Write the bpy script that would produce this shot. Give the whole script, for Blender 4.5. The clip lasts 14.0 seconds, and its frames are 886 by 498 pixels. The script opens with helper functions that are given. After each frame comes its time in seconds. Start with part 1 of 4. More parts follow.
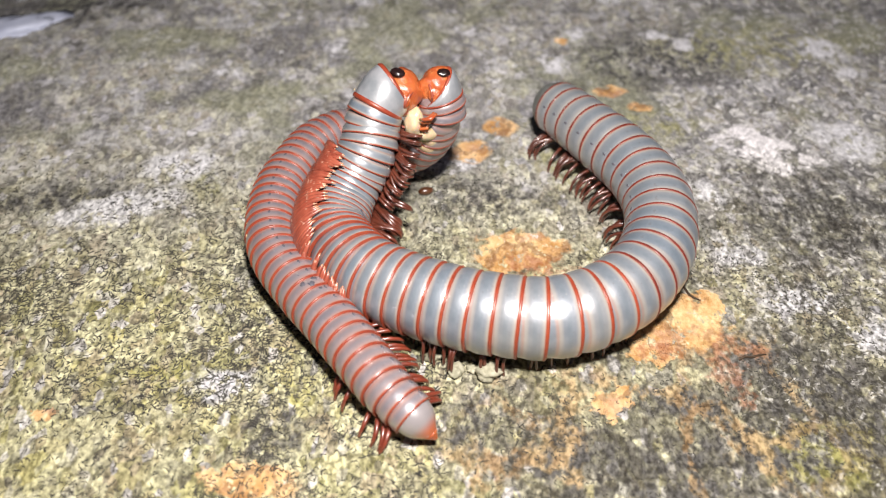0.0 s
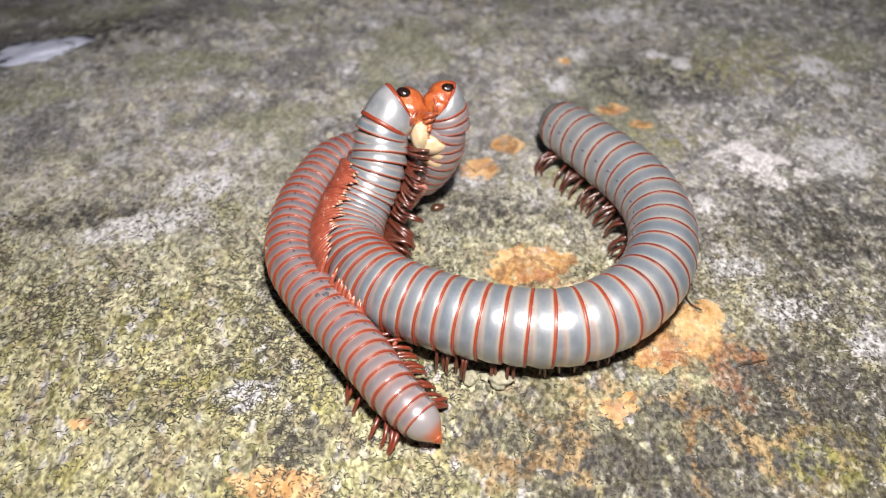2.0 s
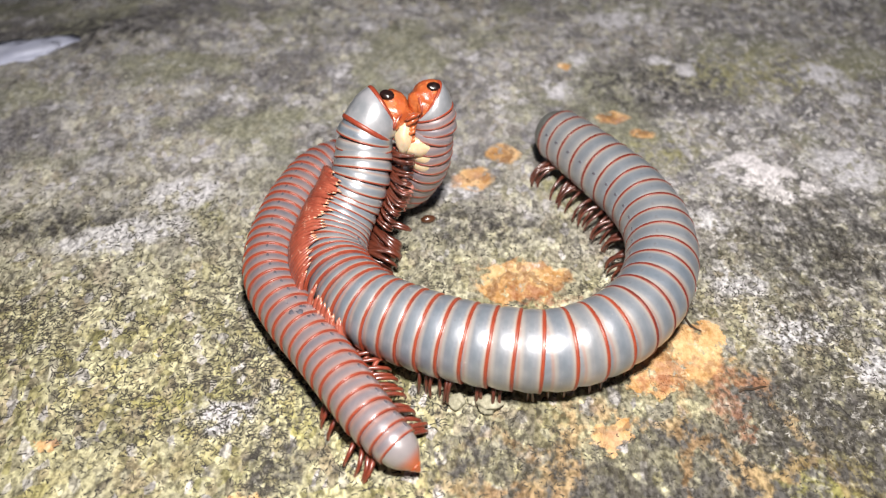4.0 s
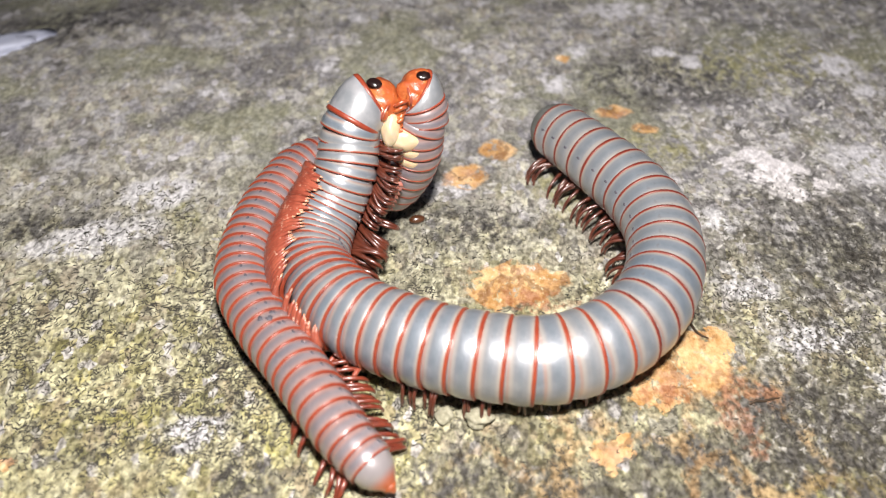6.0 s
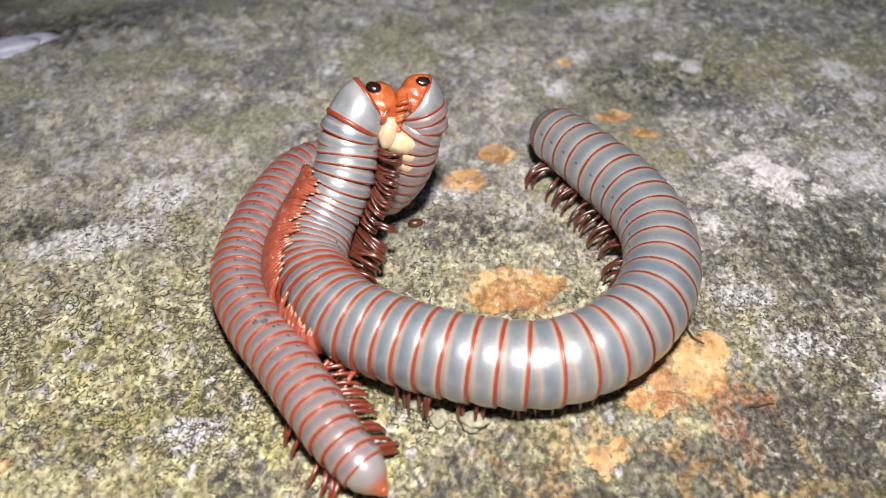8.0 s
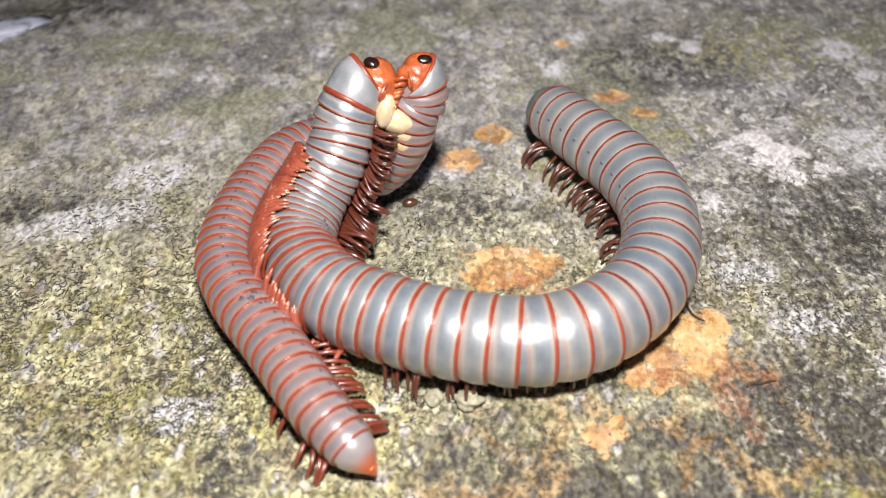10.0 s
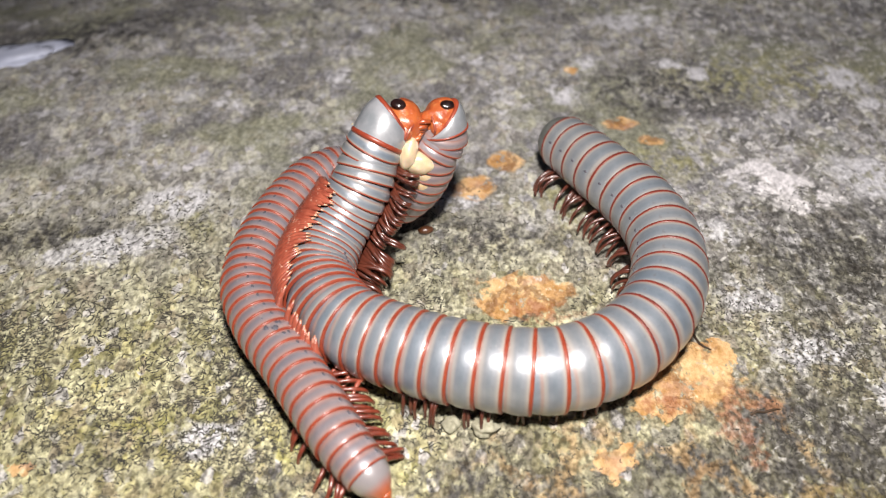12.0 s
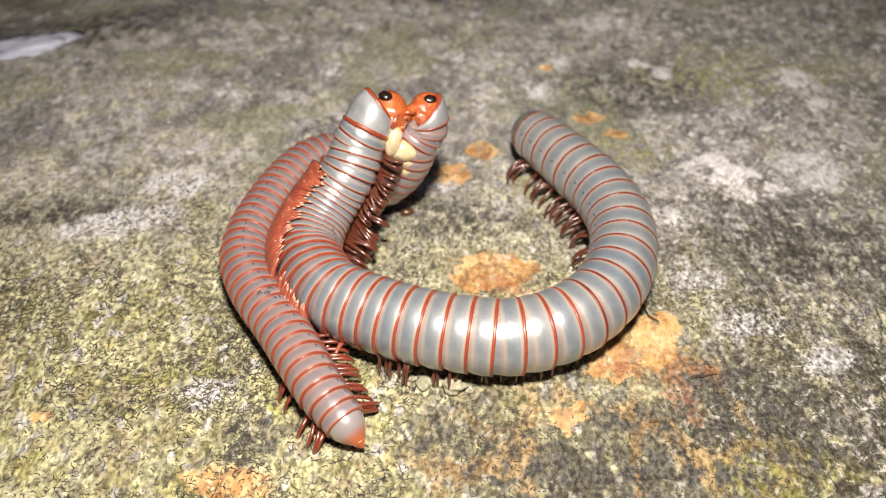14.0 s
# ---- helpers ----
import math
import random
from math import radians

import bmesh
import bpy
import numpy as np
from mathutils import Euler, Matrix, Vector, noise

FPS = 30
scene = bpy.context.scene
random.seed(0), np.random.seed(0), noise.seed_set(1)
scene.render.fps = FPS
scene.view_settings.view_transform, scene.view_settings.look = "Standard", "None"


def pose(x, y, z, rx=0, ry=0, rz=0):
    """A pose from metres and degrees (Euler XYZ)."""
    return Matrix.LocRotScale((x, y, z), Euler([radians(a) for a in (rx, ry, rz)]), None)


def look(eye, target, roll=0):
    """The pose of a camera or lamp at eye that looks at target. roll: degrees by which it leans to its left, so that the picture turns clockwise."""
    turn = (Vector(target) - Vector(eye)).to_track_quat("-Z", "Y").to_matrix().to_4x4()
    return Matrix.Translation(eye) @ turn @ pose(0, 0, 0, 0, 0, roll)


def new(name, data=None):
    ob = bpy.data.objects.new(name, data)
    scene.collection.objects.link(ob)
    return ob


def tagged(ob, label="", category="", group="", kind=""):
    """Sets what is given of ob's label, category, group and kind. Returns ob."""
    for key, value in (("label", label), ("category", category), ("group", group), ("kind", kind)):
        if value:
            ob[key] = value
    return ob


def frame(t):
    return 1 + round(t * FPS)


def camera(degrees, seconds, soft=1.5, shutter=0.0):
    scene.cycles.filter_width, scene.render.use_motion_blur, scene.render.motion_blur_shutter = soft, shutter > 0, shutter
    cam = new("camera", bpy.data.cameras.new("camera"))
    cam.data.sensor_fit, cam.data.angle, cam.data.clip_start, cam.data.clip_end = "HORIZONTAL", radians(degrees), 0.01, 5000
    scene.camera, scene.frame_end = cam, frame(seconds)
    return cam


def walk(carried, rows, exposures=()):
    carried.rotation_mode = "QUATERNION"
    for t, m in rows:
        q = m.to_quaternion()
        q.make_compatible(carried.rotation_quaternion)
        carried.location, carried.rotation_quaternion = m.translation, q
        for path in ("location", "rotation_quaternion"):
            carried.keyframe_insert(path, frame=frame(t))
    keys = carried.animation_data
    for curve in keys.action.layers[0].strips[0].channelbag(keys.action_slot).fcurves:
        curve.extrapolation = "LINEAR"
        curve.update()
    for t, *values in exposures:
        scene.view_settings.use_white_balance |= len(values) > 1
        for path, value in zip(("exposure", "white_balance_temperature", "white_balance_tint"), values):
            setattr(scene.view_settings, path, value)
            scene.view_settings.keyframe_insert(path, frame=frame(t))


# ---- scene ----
# All places are written in centimetres; U brings them to metres.
U = 0.01
cam = camera(48.4, 14.0, 1.2)
cam.data.dof.use_dof = True
cam.data.dof.focus_distance = 0.106
cam.data.dof.aperture_fstop = 30.0
PATH = [
    (0, (0.025, -0.01, 7.697), (0.053, 1.476, 6.359), 1.1),
    (0.5, (0.025, -0.027, 7.832), (0.053, 1.47, 6.506), 0.8),
    (1, (-0.24, -0.612, 7.982), (-0.208, 0.887, 6.658), 0.5),
    (1.5, (-0.184, -0.273, 8.138), (-0.156, 1.225, 6.813), 0.6),
    (2, (-0.129, -0.385, 8.085), (-0.101, 1.116, 6.763), 0.6),
    (2.5, (-0.167, -0.288, 8.062), (-0.146, 1.213, 6.74), 0.5),
    (2.7, (-0.064, -0.173, 7.999), (-0.045, 1.332, 6.682), 0.7),
    (4.8, (0.09, 0.135, 7.838), (0.102, 1.628, 6.507), 0.9),
    (5, (0.007, 0.146, 7.688), (0.013, 1.639, 6.357), 0.7),
    (5.5, (0.229, 0.49, 7.555), (0.231, 1.987, 6.229), 0.5),
    (6, (0.286, 0.665, 7.431), (0.286, 2.165, 6.108), 0.3),
    (6.5, (0.359, 0.955, 7.109), (0.354, 2.463, 5.795), 0.1),
    (7, (0.567, 1.137, 6.903), (0.556, 2.643, 5.588), 0.1),
    (7.5, (0.645, 0.726, 7.19), (0.626, 2.226, 5.868), -0.0),
    (8, (0.398, 0.652, 7.509), (0.382, 2.151, 6.185), 0.2),
    (8.5, (0.477, 0.622, 7.417), (0.459, 2.119, 6.091), 0.1),
    (8.7, (0.493, 0.62, 7.197), (0.475, 2.125, 5.881), 0.1),
    (10.8, (0.476, 0.699, 7.153), (0.45, 2.202, 5.834), -0.5),
    (11, (0.606, 0.738, 7.187), (0.578, 2.244, 5.872), -0.5),
    (11.5, (0.518, 0.521, 7.422), (0.489, 2.027, 6.106), -0.4),
    (12, (0.32, 0.575, 7.673), (0.297, 2.075, 6.35), -0.0),
    (12.5, (0.327, 0.585, 7.578), (0.303, 2.087, 6.258), 0.1),
    (13, (0.654, 0.583, 7.238), (0.633, 2.076, 5.907), 0.1),
    (13.5, (0.896, -0.017, 7.708), (0.878, 1.474, 6.375), 0.5),
    (14, (0.529, -0.416, 8.347), (0.519, 1.074, 7.012), 1.2),
]
walk(cam, [(t, look([U * v for v in eye], [U * v for v in target], roll)) for t, eye, target, roll in PATH], [
    (0.0, 0.05, 6500, 10), (0.5, -0.04, 6500, 10), (2.0, -0.04, 6500, 10), (2.5, 0.0, 6500, 10), (5.0, 0.04, 6500, 10), (6.0, 0.10, 6500, 10),
    (6.5, 0.10, 6500, 10), (7.0, 0.0, 6500, 10), (7.5, -0.06, 6500, 10), (8.0, -0.08, 6500, 10), (8.5, -0.04, 6500, 10), (11.0, 0.0, 6500, 10),
    (12.0, -0.08, 6500, 10), (12.5, -0.08, 6500, 10), (13.0, 0.04, 6650, 9), (13.5, -0.17, 6900, 9), (14.0, 0.02, 7200, 9),
])

# ---- light: a night scene lit by the phone's own small lamp beside the lens ----
world = bpy.data.worlds.new("night")
world.use_nodes = True
world.node_tree.nodes["Background"].inputs["Color"].default_value = (0.55, 0.6, 0.8, 1)
world.node_tree.nodes["Background"].inputs["Strength"].default_value = 0.045
scene.world = world
torch_data = bpy.data.lights.new("phone_torch", "SPOT")
torch_data.energy = 1.72
torch_data.spot_size = radians(90)
torch_data.spot_blend = 1.0
torch_data.color = (1.0, 0.95, 0.91)
torch_data.shadow_soft_size = 0.0075
torch = new("phone_torch", torch_data)
torch.matrix_basis = look([0.85 * U, 1.2 * U, 12.8 * U], [0.7 * U, 8.4 * U, 0.0])


# ---- materials ----
class Nodes:
    """A small writer of node trees."""

    def __init__(self, name):
        self.mat = bpy.data.materials.new(name)
        self.mat.use_nodes = True
        self.tree = self.mat.node_tree
        self.tree.nodes.clear()
        self.out = self.tree.nodes.new("ShaderNodeOutputMaterial")
        self.bsdf = self.tree.nodes.new("ShaderNodeBsdfPrincipled")
        self.link(self.bsdf.outputs[0], self.out.inputs[0])

    def link(self, a, b):
        self.tree.links.new(a, b)

    def put(self, socket, value):
        if isinstance(value, bpy.types.NodeSocket):
            self.link(value, socket)
        elif isinstance(value, tuple) and len(value) == 3 and socket.type == "RGBA":
            socket.default_value = (*value, 1)
        else:
            socket.default_value = value

    def coords(self, scale, kind="Object"):
        c = self.tree.nodes.new("ShaderNodeTexCoord")
        m = self.tree.nodes.new("ShaderNodeMapping")
        self.link(c.outputs[kind], m.inputs[0])
        m.inputs["Scale"].default_value = (scale, scale, scale)
        return m.outputs[0]

    def math(self, op, a, b=0.0, c=0.0, clamp=False):
        n = self.tree.nodes.new("ShaderNodeMath")
        n.operation, n.use_clamp = op, clamp
        for s, v in zip(n.inputs, (a, b, c)):
            self.put(s, v)
        return n.outputs[0]

    def vmath(self, op, a, b=(0.0, 0.0, 0.0)):
        n = self.tree.nodes.new("ShaderNodeVectorMath")
        n.operation = op
        self.put(n.inputs[0], a)
        self.put(n.inputs[1], b)
        return n.outputs["Value"] if op in ("LENGTH", "DISTANCE", "DOT_PRODUCT") else n.outputs[0]

    def noise(self, vec, scale, detail=3.0, rough=0.55, distort=0.0, color=False):
        n = self.tree.nodes.new("ShaderNodeTexNoise")
        self.put(n.inputs["Vector"], vec)
        n.inputs["Scale"].default_value, n.inputs["Detail"].default_value = scale, detail
        n.inputs["Roughness"].default_value, n.inputs["Distortion"].default_value = rough, distort
        return n.outputs["Color"] if color else n.outputs["Fac"]

    def voronoi(self, vec, scale, feature="F1", out="Distance"):
        n = self.tree.nodes.new("ShaderNodeTexVoronoi")
        n.feature = feature
        self.put(n.inputs["Vector"], vec)
        n.inputs["Scale"].default_value = scale
        return n.outputs[out]

    def step(self, value, low, high, to_low=0.0, to_high=1.0):
        n = self.tree.nodes.new("ShaderNodeMapRange")
        n.interpolation_type = "SMOOTHSTEP"
        for s, v in zip(n.inputs, (value, low, high, to_low, to_high)):
            self.put(s, v)
        return n.outputs[0]

    def mix(self, fac, a, b, blend="MIX"):
        n = self.tree.nodes.new("ShaderNodeMix")
        n.data_type, n.blend_type = "RGBA", blend
        self.put(n.inputs[0], fac)
        self.put(n.inputs[6], a)
        self.put(n.inputs[7], b)
        return n.outputs[2]

    def bump(self, height, strength, distance):
        n = self.tree.nodes.new("ShaderNodeBump")
        n.inputs["Strength"].default_value, n.inputs["Distance"].default_value = strength, distance
        self.put(n.inputs["Height"], height)
        self.link(n.outputs[0], self.bsdf.inputs["Normal"])

    def surface(self, color, rough=0.5, coat=0.0, spec=0.5, sss=0.0, tint=False):
        self.put(self.bsdf.inputs["Base Color"], color)
        self.put(self.bsdf.inputs["Roughness"], rough)
        self.bsdf.inputs["Coat Weight"].default_value = coat
        self.bsdf.inputs["Coat Roughness"].default_value = 0.33
        self.bsdf.inputs["Specular IOR Level"].default_value = spec
        self.bsdf.inputs["Coat IOR"].default_value = 1.85
        if tint:
            self.bsdf.inputs["Specular Tint"].default_value = (0.93, 0.92, 1.0, 1)
        if sss:
            self.bsdf.inputs["Subsurface Weight"].default_value = sss
            self.bsdf.inputs["Subsurface Radius"].default_value = (0.0012, 0.0006, 0.0003)
            self.bsdf.inputs["Subsurface Scale"].default_value = 0.5
        return self.mat


# patches of the bark: x, y, half length, half width, turn in degrees
BARE_BARK = [
    (1.09, 8.51, 0.55, 0.36, 5), (2.66, 7.44, 0.62, 0.42, -25), (3.05, 7.55, 0.34, 0.22, 60), (2.45, 6.97, 0.36, 0.22, 20),
    (1.80, 6.26, 0.26, 0.14, 25), (-1.60, 5.33, 0.42, 0.22, 0), (-3.71, 6.07, 0.06, 0.10, 0),
]
SPOTS = [(0.97, 11.04, 0.22, 0.25, 30), (0.55, 10.46, 0.27, 0.23, 35), (2.58, 11.95, 0.24, 0.15, 0), (2.97, 11.53, 0.19, 0.12, 0), (2.02, 13.27, 0.10, 0.07, 0)]
ISLANDS = [(2.3, 5.9, 1.5, 0.75, -10), (3.3, 6.6, 0.6, 0.6, 0), (0.9, 5.5, 0.9, 0.3, 0)]
RED_BARK = [(3.11, 6.82, 0.16, 0.34, -14), (3.44, 6.96, 0.22, 0.20, 0), (1.28, 8.24, 0.35, 0.16, 0), (2.45, 6.93, 0.22, 0.12, 0), (3.20, 6.5, 0.12, 0.25, 0)]
WHITE_LICHEN = [
    (1.86, 12.78, 0.17, 0.15, 0), (3.49, 13.48, 0.17, 0.15, 0), (2.23, 13.51, 0.17, 0.15, 0), (0.56, 13.53, 0.17, 0.15, 0), (2.93, 14.63, 0.17, 0.15, 0), (6.02, 13.30, 0.17, 0.15, 0), (3.86, 13.29, 0.17, 0.15, 0), (6.20, 12.45, 0.17, 0.15, 0), (-1.44, 12.93, 0.17, 0.15, 0), (-2.93, 12.28, 0.17, 0.15, 0),
    (-2.02, 6.51, 0.30, 0.20, 20), (-3.17, 10.08, 0.42, 0.32, 10), (-3.75, 9.25, 0.75, 0.26, 15),
    (1.86, 12.7, 0.16, 0.22, 0), (5.95, 13.1, 0.30, 0.32, 0), (3.6, 8.55, 0.3, 0.25, 0),
    (0.28, 10.22, 0.3, 0.16, 20), (3.01, 14.83, 0.45, 0.22, 0), (5.60, 10.74, 0.5, 0.35, -30), (4.15, 7.75, 0.4, 0.22, 10), (4.9, 7.2, 0.3, 0.2, 0), (3.5, 9.6, 0.25, 0.2, 0),
]
WHITE_SHEET = [(4.42, 10.60, 0.58, 0.34, -38), (4.20, 10.90, 0.40, 0.24, -20), (4.74, 10.30, 0.36, 0.28, 0)]
# the row at (-0.30, 15.6) paints the unlit dark past the trunk's edge
DARK_CRUST_AND_VOID = [
    (-4.59, 9.43, 0.85, 0.25, 8), (0.71, 9.45, 0.75, 0.32, 0), (3.36, 12.82, 1.1, 0.6, 0), (5.06, 9.16, 1.0, 0.8, 0),
    (-1.48, 5.92, 0.34, 0.30, 40), (4.03, 6.24, 0.7, 0.6, 0), (-0.30, 15.6, 1.0, 0.22, 0), (-5.61, 14.42, 1.6, 0.5, 10), (2.26, 5.50, 0.8, 0.22, 10),
    (0.37, 6.01, 0.4, 0.3, 0), (1.4, 5.6, 0.6, 0.35, 0), (2.5, 6.2, 0.5, 0.22, 0), (3.0, 5.6, 0.8, 0.4, 0), (3.6, 6.9, 0.35, 0.4, 0), (2.3, 5.1, 0.9, 0.25, 0), (-0.44, 9.54, 0.22, 0.2, 0),
]
YELLOW_LICHEN = [(-2.77, 6.57, 0.40, 0.16, 5), (-1.27, 6.37, 0.16, 0.10, 0), (1.73, 10.17, 0.25, 0.4, 0), (3.96, 5.59, 0.6, 0.3, 0), (3.11, 11.13, 0.5, 0.35, 0), (4.87, 13.17, 1.2, 0.5, 0), (-2.83, 9.72, 0.14, 0.3, 0)]


def bark_material():
    n = Nodes("lichened_bark")
    flat = n.coords(1 / U)
    warp = n.vmath("MULTIPLY", n.vmath("SUBTRACT", n.noise(flat, 3.2, 6.0, 0.65, color=True), (0.5, 0.5, 0.5)), (0.75, 0.75, 0.0))
    q = n.vmath("ADD", flat, warp)
    p = n.vmath("MULTIPLY", flat, (1.0, 0.68, 1.0))  # the grain runs along the trunk

    close = n.vmath("ADD", flat, n.vmath("MULTIPLY", warp, (0.45, 0.45, 0.0)))

    def blobs(rows, edge=0.25, space=q):
        total = None
        for x, y, a, b, turn in rows:
            c, d = math.cos(radians(turn)), math.sin(radians(turn))
            off = n.vmath("SUBTRACT", space, (x, y, 0.0))
            u = n.vmath("DOT_PRODUCT", off, (c / a, d / a, 0.0))
            v = n.vmath("DOT_PRODUCT", off, (-d / b, c / b, 0.0))
            mask = n.step(n.math("MULTIPLY_ADD", u, u, n.math("MULTIPLY", v, v)), (1.0 + edge) ** 2, (1.0 - edge) ** 2)
            total = mask if total is None else n.math("MAXIMUM", total, mask)
        return total

    def crust(scale, warp_by, colours):
        """Small irregular crusts, each of one colour."""
        w = n.vmath("ADD", n.vmath("MULTIPLY", p, (1.0, 0.95, 1.0)), n.vmath("MULTIPLY", n.vmath("SUBTRACT", n.noise(p, scale * 1.3, 4.0, 0.65, color=True), (0.5, 0.5, 0.5)), (warp_by, warp_by, 0.0)))
        pick = n.tree.nodes.new("ShaderNodeSeparateColor")
        n.link(n.voronoi(w, scale, "F1", "Color"), pick.inputs[0])
        ramp = n.tree.nodes.new("ShaderNodeValToRGB")
        ramp.color_ramp.interpolation = "LINEAR"
        while len(ramp.color_ramp.elements) < len(colours):
            ramp.color_ramp.elements.new(0.5)
        for k, (e, c) in enumerate(zip(ramp.color_ramp.elements, colours)):
            e.position, e.color = (k + 0.5) / len(colours), (*c, 1)
        n.link(pick.outputs[0], ramp.inputs[0])
        return ramp.outputs[0], pick.outputs[1]

    sep = n.tree.nodes.new("ShaderNodeSeparateXYZ")
    n.link(flat, sep.inputs[0])
    broad, mid, fine, grain = n.noise(p, 0.33, 3.0), n.noise(p, 1.7, 5.0, 0.62), n.noise(p, 7.0, 4.0, 0.65), n.noise(p, 19.0, 3.0, 0.6)
    # greener, thicker crust towards one side, greyer bark on the other and beyond
    side = n.step(n.math("ADD", sep.outputs[0], n.math("MULTIPLY", n.math("SUBTRACT", broad, 0.5), 9.0)), -0.5, 4.0)
    # far also marks where the torch's bluish edge light is painted in below
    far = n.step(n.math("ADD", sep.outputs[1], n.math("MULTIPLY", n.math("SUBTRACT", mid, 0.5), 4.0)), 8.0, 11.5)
    olive, cream, tan, stone, soot = (0.34, 0.32, 0.12), (0.74, 0.71, 0.46), (0.50, 0.42, 0.28), (0.40, 0.39, 0.415), (0.085, 0.078, 0.080)
    white, moss = (0.78, 0.75, 0.765), (0.22, 0.23, 0.10)
    green, r1 = crust(4.5, 0.14, (olive, cream, (0.54, 0.49, 0.20), (0.60, 0.56, 0.28), tan, olive, (0.50, 0.47, 0.28)))
    grey, r2 = crust(5.0, 0.13, (stone, soot, (0.44, 0.41, 0.40), white, (0.20, 0.185, 0.19), stone, tan, (0.16, 0.15, 0.155), (0.56, 0.53, 0.52)))
    small, r3 = crust(11.0, 0.05, (cream, (0.20, 0.18, 0.13), cream, stone, white, olive, tan, (0.14, 0.13, 0.11), cream, (0.52, 0.50, 0.36)))
    base = n.mix(n.math("MAXIMUM", side, n.math("MULTIPLY", far, 0.85)), green, grey)
    base = n.mix(n.math("MULTIPLY", n.step(mid, 0.50, 0.64), 0.55), base, n.mix(side, (0.60, 0.57, 0.38), (0.58, 0.55, 0.50)))
    base = n.mix(n.math("MULTIPLY", n.step(n.noise(p, 0.8, 4.0, 0.6), 0.50, 0.66), 0.42), base, moss)
    base = n.mix(n.step(r3, 0.45, 0.52, 0.10, 0.78), base, small)
    base = n.mix(n.math("MULTIPLY", n.step(n.noise(flat, 1.35, 5.0, 0.66), 0.53, 0.61, 0.0, 0.62), n.math("ADD", 0.40, n.math("MULTIPLY", side, 0.6))), base, n.mix(far, (0.15, 0.135, 0.06), (0.135, 0.135, 0.155)))
    base = n.mix(n.step(n.noise(flat, 2.1, 5.0, 0.68), 0.55, 0.62, 0.0, 0.68), base, n.mix(far, (0.71, 0.67, 0.44), (0.60, 0.60, 0.60)))
    # far part pulled to bluish grey: cooler edge light put into the colour
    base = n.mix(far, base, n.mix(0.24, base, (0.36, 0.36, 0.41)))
    base = n.mix(n.math("MULTIPLY", n.step(n.noise(p, 3.0, 4.0, 0.7), 0.44, 0.36), n.math("ADD", 0.22, n.math("MULTIPLY", n.math("MAXIMUM", side, far), 0.40))), base, (0.10, 0.09, 0.08))
    right = n.step(n.math("ADD", sep.outputs[0], n.math("MULTIPLY", n.math("SUBTRACT", mid, 0.5), 5.0)), 1.6, 3.6)
    right = n.math("MULTIPLY", right, n.step(n.math("ADD", sep.outputs[1], n.math("MULTIPLY", n.math("SUBTRACT", mid, 0.5), 3.0)), 8.2, 6.2, 0.30, 1.0))
    low = n.math("MULTIPLY", n.step(sep.outputs[0], 0.1, 1.0), n.step(n.math("ADD", sep.outputs[1], n.math("MULTIPLY", n.math("SUBTRACT", mid, 0.5), 2.0)), 7.0, 6.1, 0.0, 0.85))
    right = n.math("MAXIMUM", right, low)
    base = n.mix(n.math("MULTIPLY", right, n.step(n.noise(p, 5.0, 5.0, 0.65), 0.60, 0.48, 0.0, 0.82)), base, (0.075, 0.068, 0.040))
    base = n.mix(n.math("MULTIPLY", far, n.step(n.noise(flat, 0.75, 5.0, 0.62), 0.50, 0.60, 0.0, 0.62)), base, (0.155, 0.148, 0.165))
    base = n.mix(n.math("MULTIPLY", far, n.step(n.noise(flat, 0.62, 4.0, 0.62), 0.50, 0.38, 0.0, 0.60)), base, (0.31, 0.32, 0.15))
    base = n.mix(n.math("MULTIPLY", far, n.step(n.noise(flat, 2.6, 3.0, 0.55), 0.63, 0.69, 0.0, 0.65)), base, (0.74, 0.73, 0.76))
    fleck = n.math("MULTIPLY", n.step(n.noise(flat, 8.0, 4.0, 0.65, 0.8), 0.56, 0.61), n.step(sep.outputs[0], 2.6, 3.8, 0.0, 0.9))
    base = n.mix(fleck, base, (0.72, 0.70, 0.66))
    base = n.mix(n.math("MULTIPLY", blobs(DARK_CRUST_AND_VOID, 0.6), n.step(fine, 0.62, 0.38)), base, (0.08, 0.075, 0.075))
    base = n.mix(n.math("MULTIPLY", blobs(YELLOW_LICHEN, 0.8), n.step(fine, 0.42, 0.62, 0.0, 0.75)), base, (0.37, 0.35, 0.08))
    base = n.mix(n.math("MULTIPLY", blobs(WHITE_LICHEN, 0.4), n.step(n.noise(p, 5.0, 5.0, 0.7), 0.40, 0.50)), base, (0.69, 0.68, 0.70))
    base = n.mix(n.math("MULTIPLY", blobs(WHITE_SHEET, 0.35), n.step(n.noise(flat, 2.6, 5.0, 0.72), 0.43, 0.50)), base, (0.84, 0.80, 0.80))
    # the crust pales to grey towards larger y
    bw = n.tree.nodes.new("ShaderNodeRGBToBW")
    n.link(base, bw.inputs[0])
    greying = n.step(n.math("ADD", sep.outputs[1], n.math("MULTIPLY", n.math("SUBTRACT", broad, 0.5), 4.0)), 6.4, 9.5, 0.0, 0.36)
    ash = n.mix(1.0, bw.outputs[0], (1.02, 1.0, 0.92), "MULTIPLY")
    base = n.mix(greying, base, ash)
    crack = n.voronoi(n.vmath("ADD", n.vmath("MULTIPLY", p, (1.0, 0.8, 1.0)), n.vmath("MULTIPLY", n.noise(p, 4.0, 4.0, 0.65, color=True), (0.35, 0.35, 0.0))), 3.2, "DISTANCE_TO_EDGE")
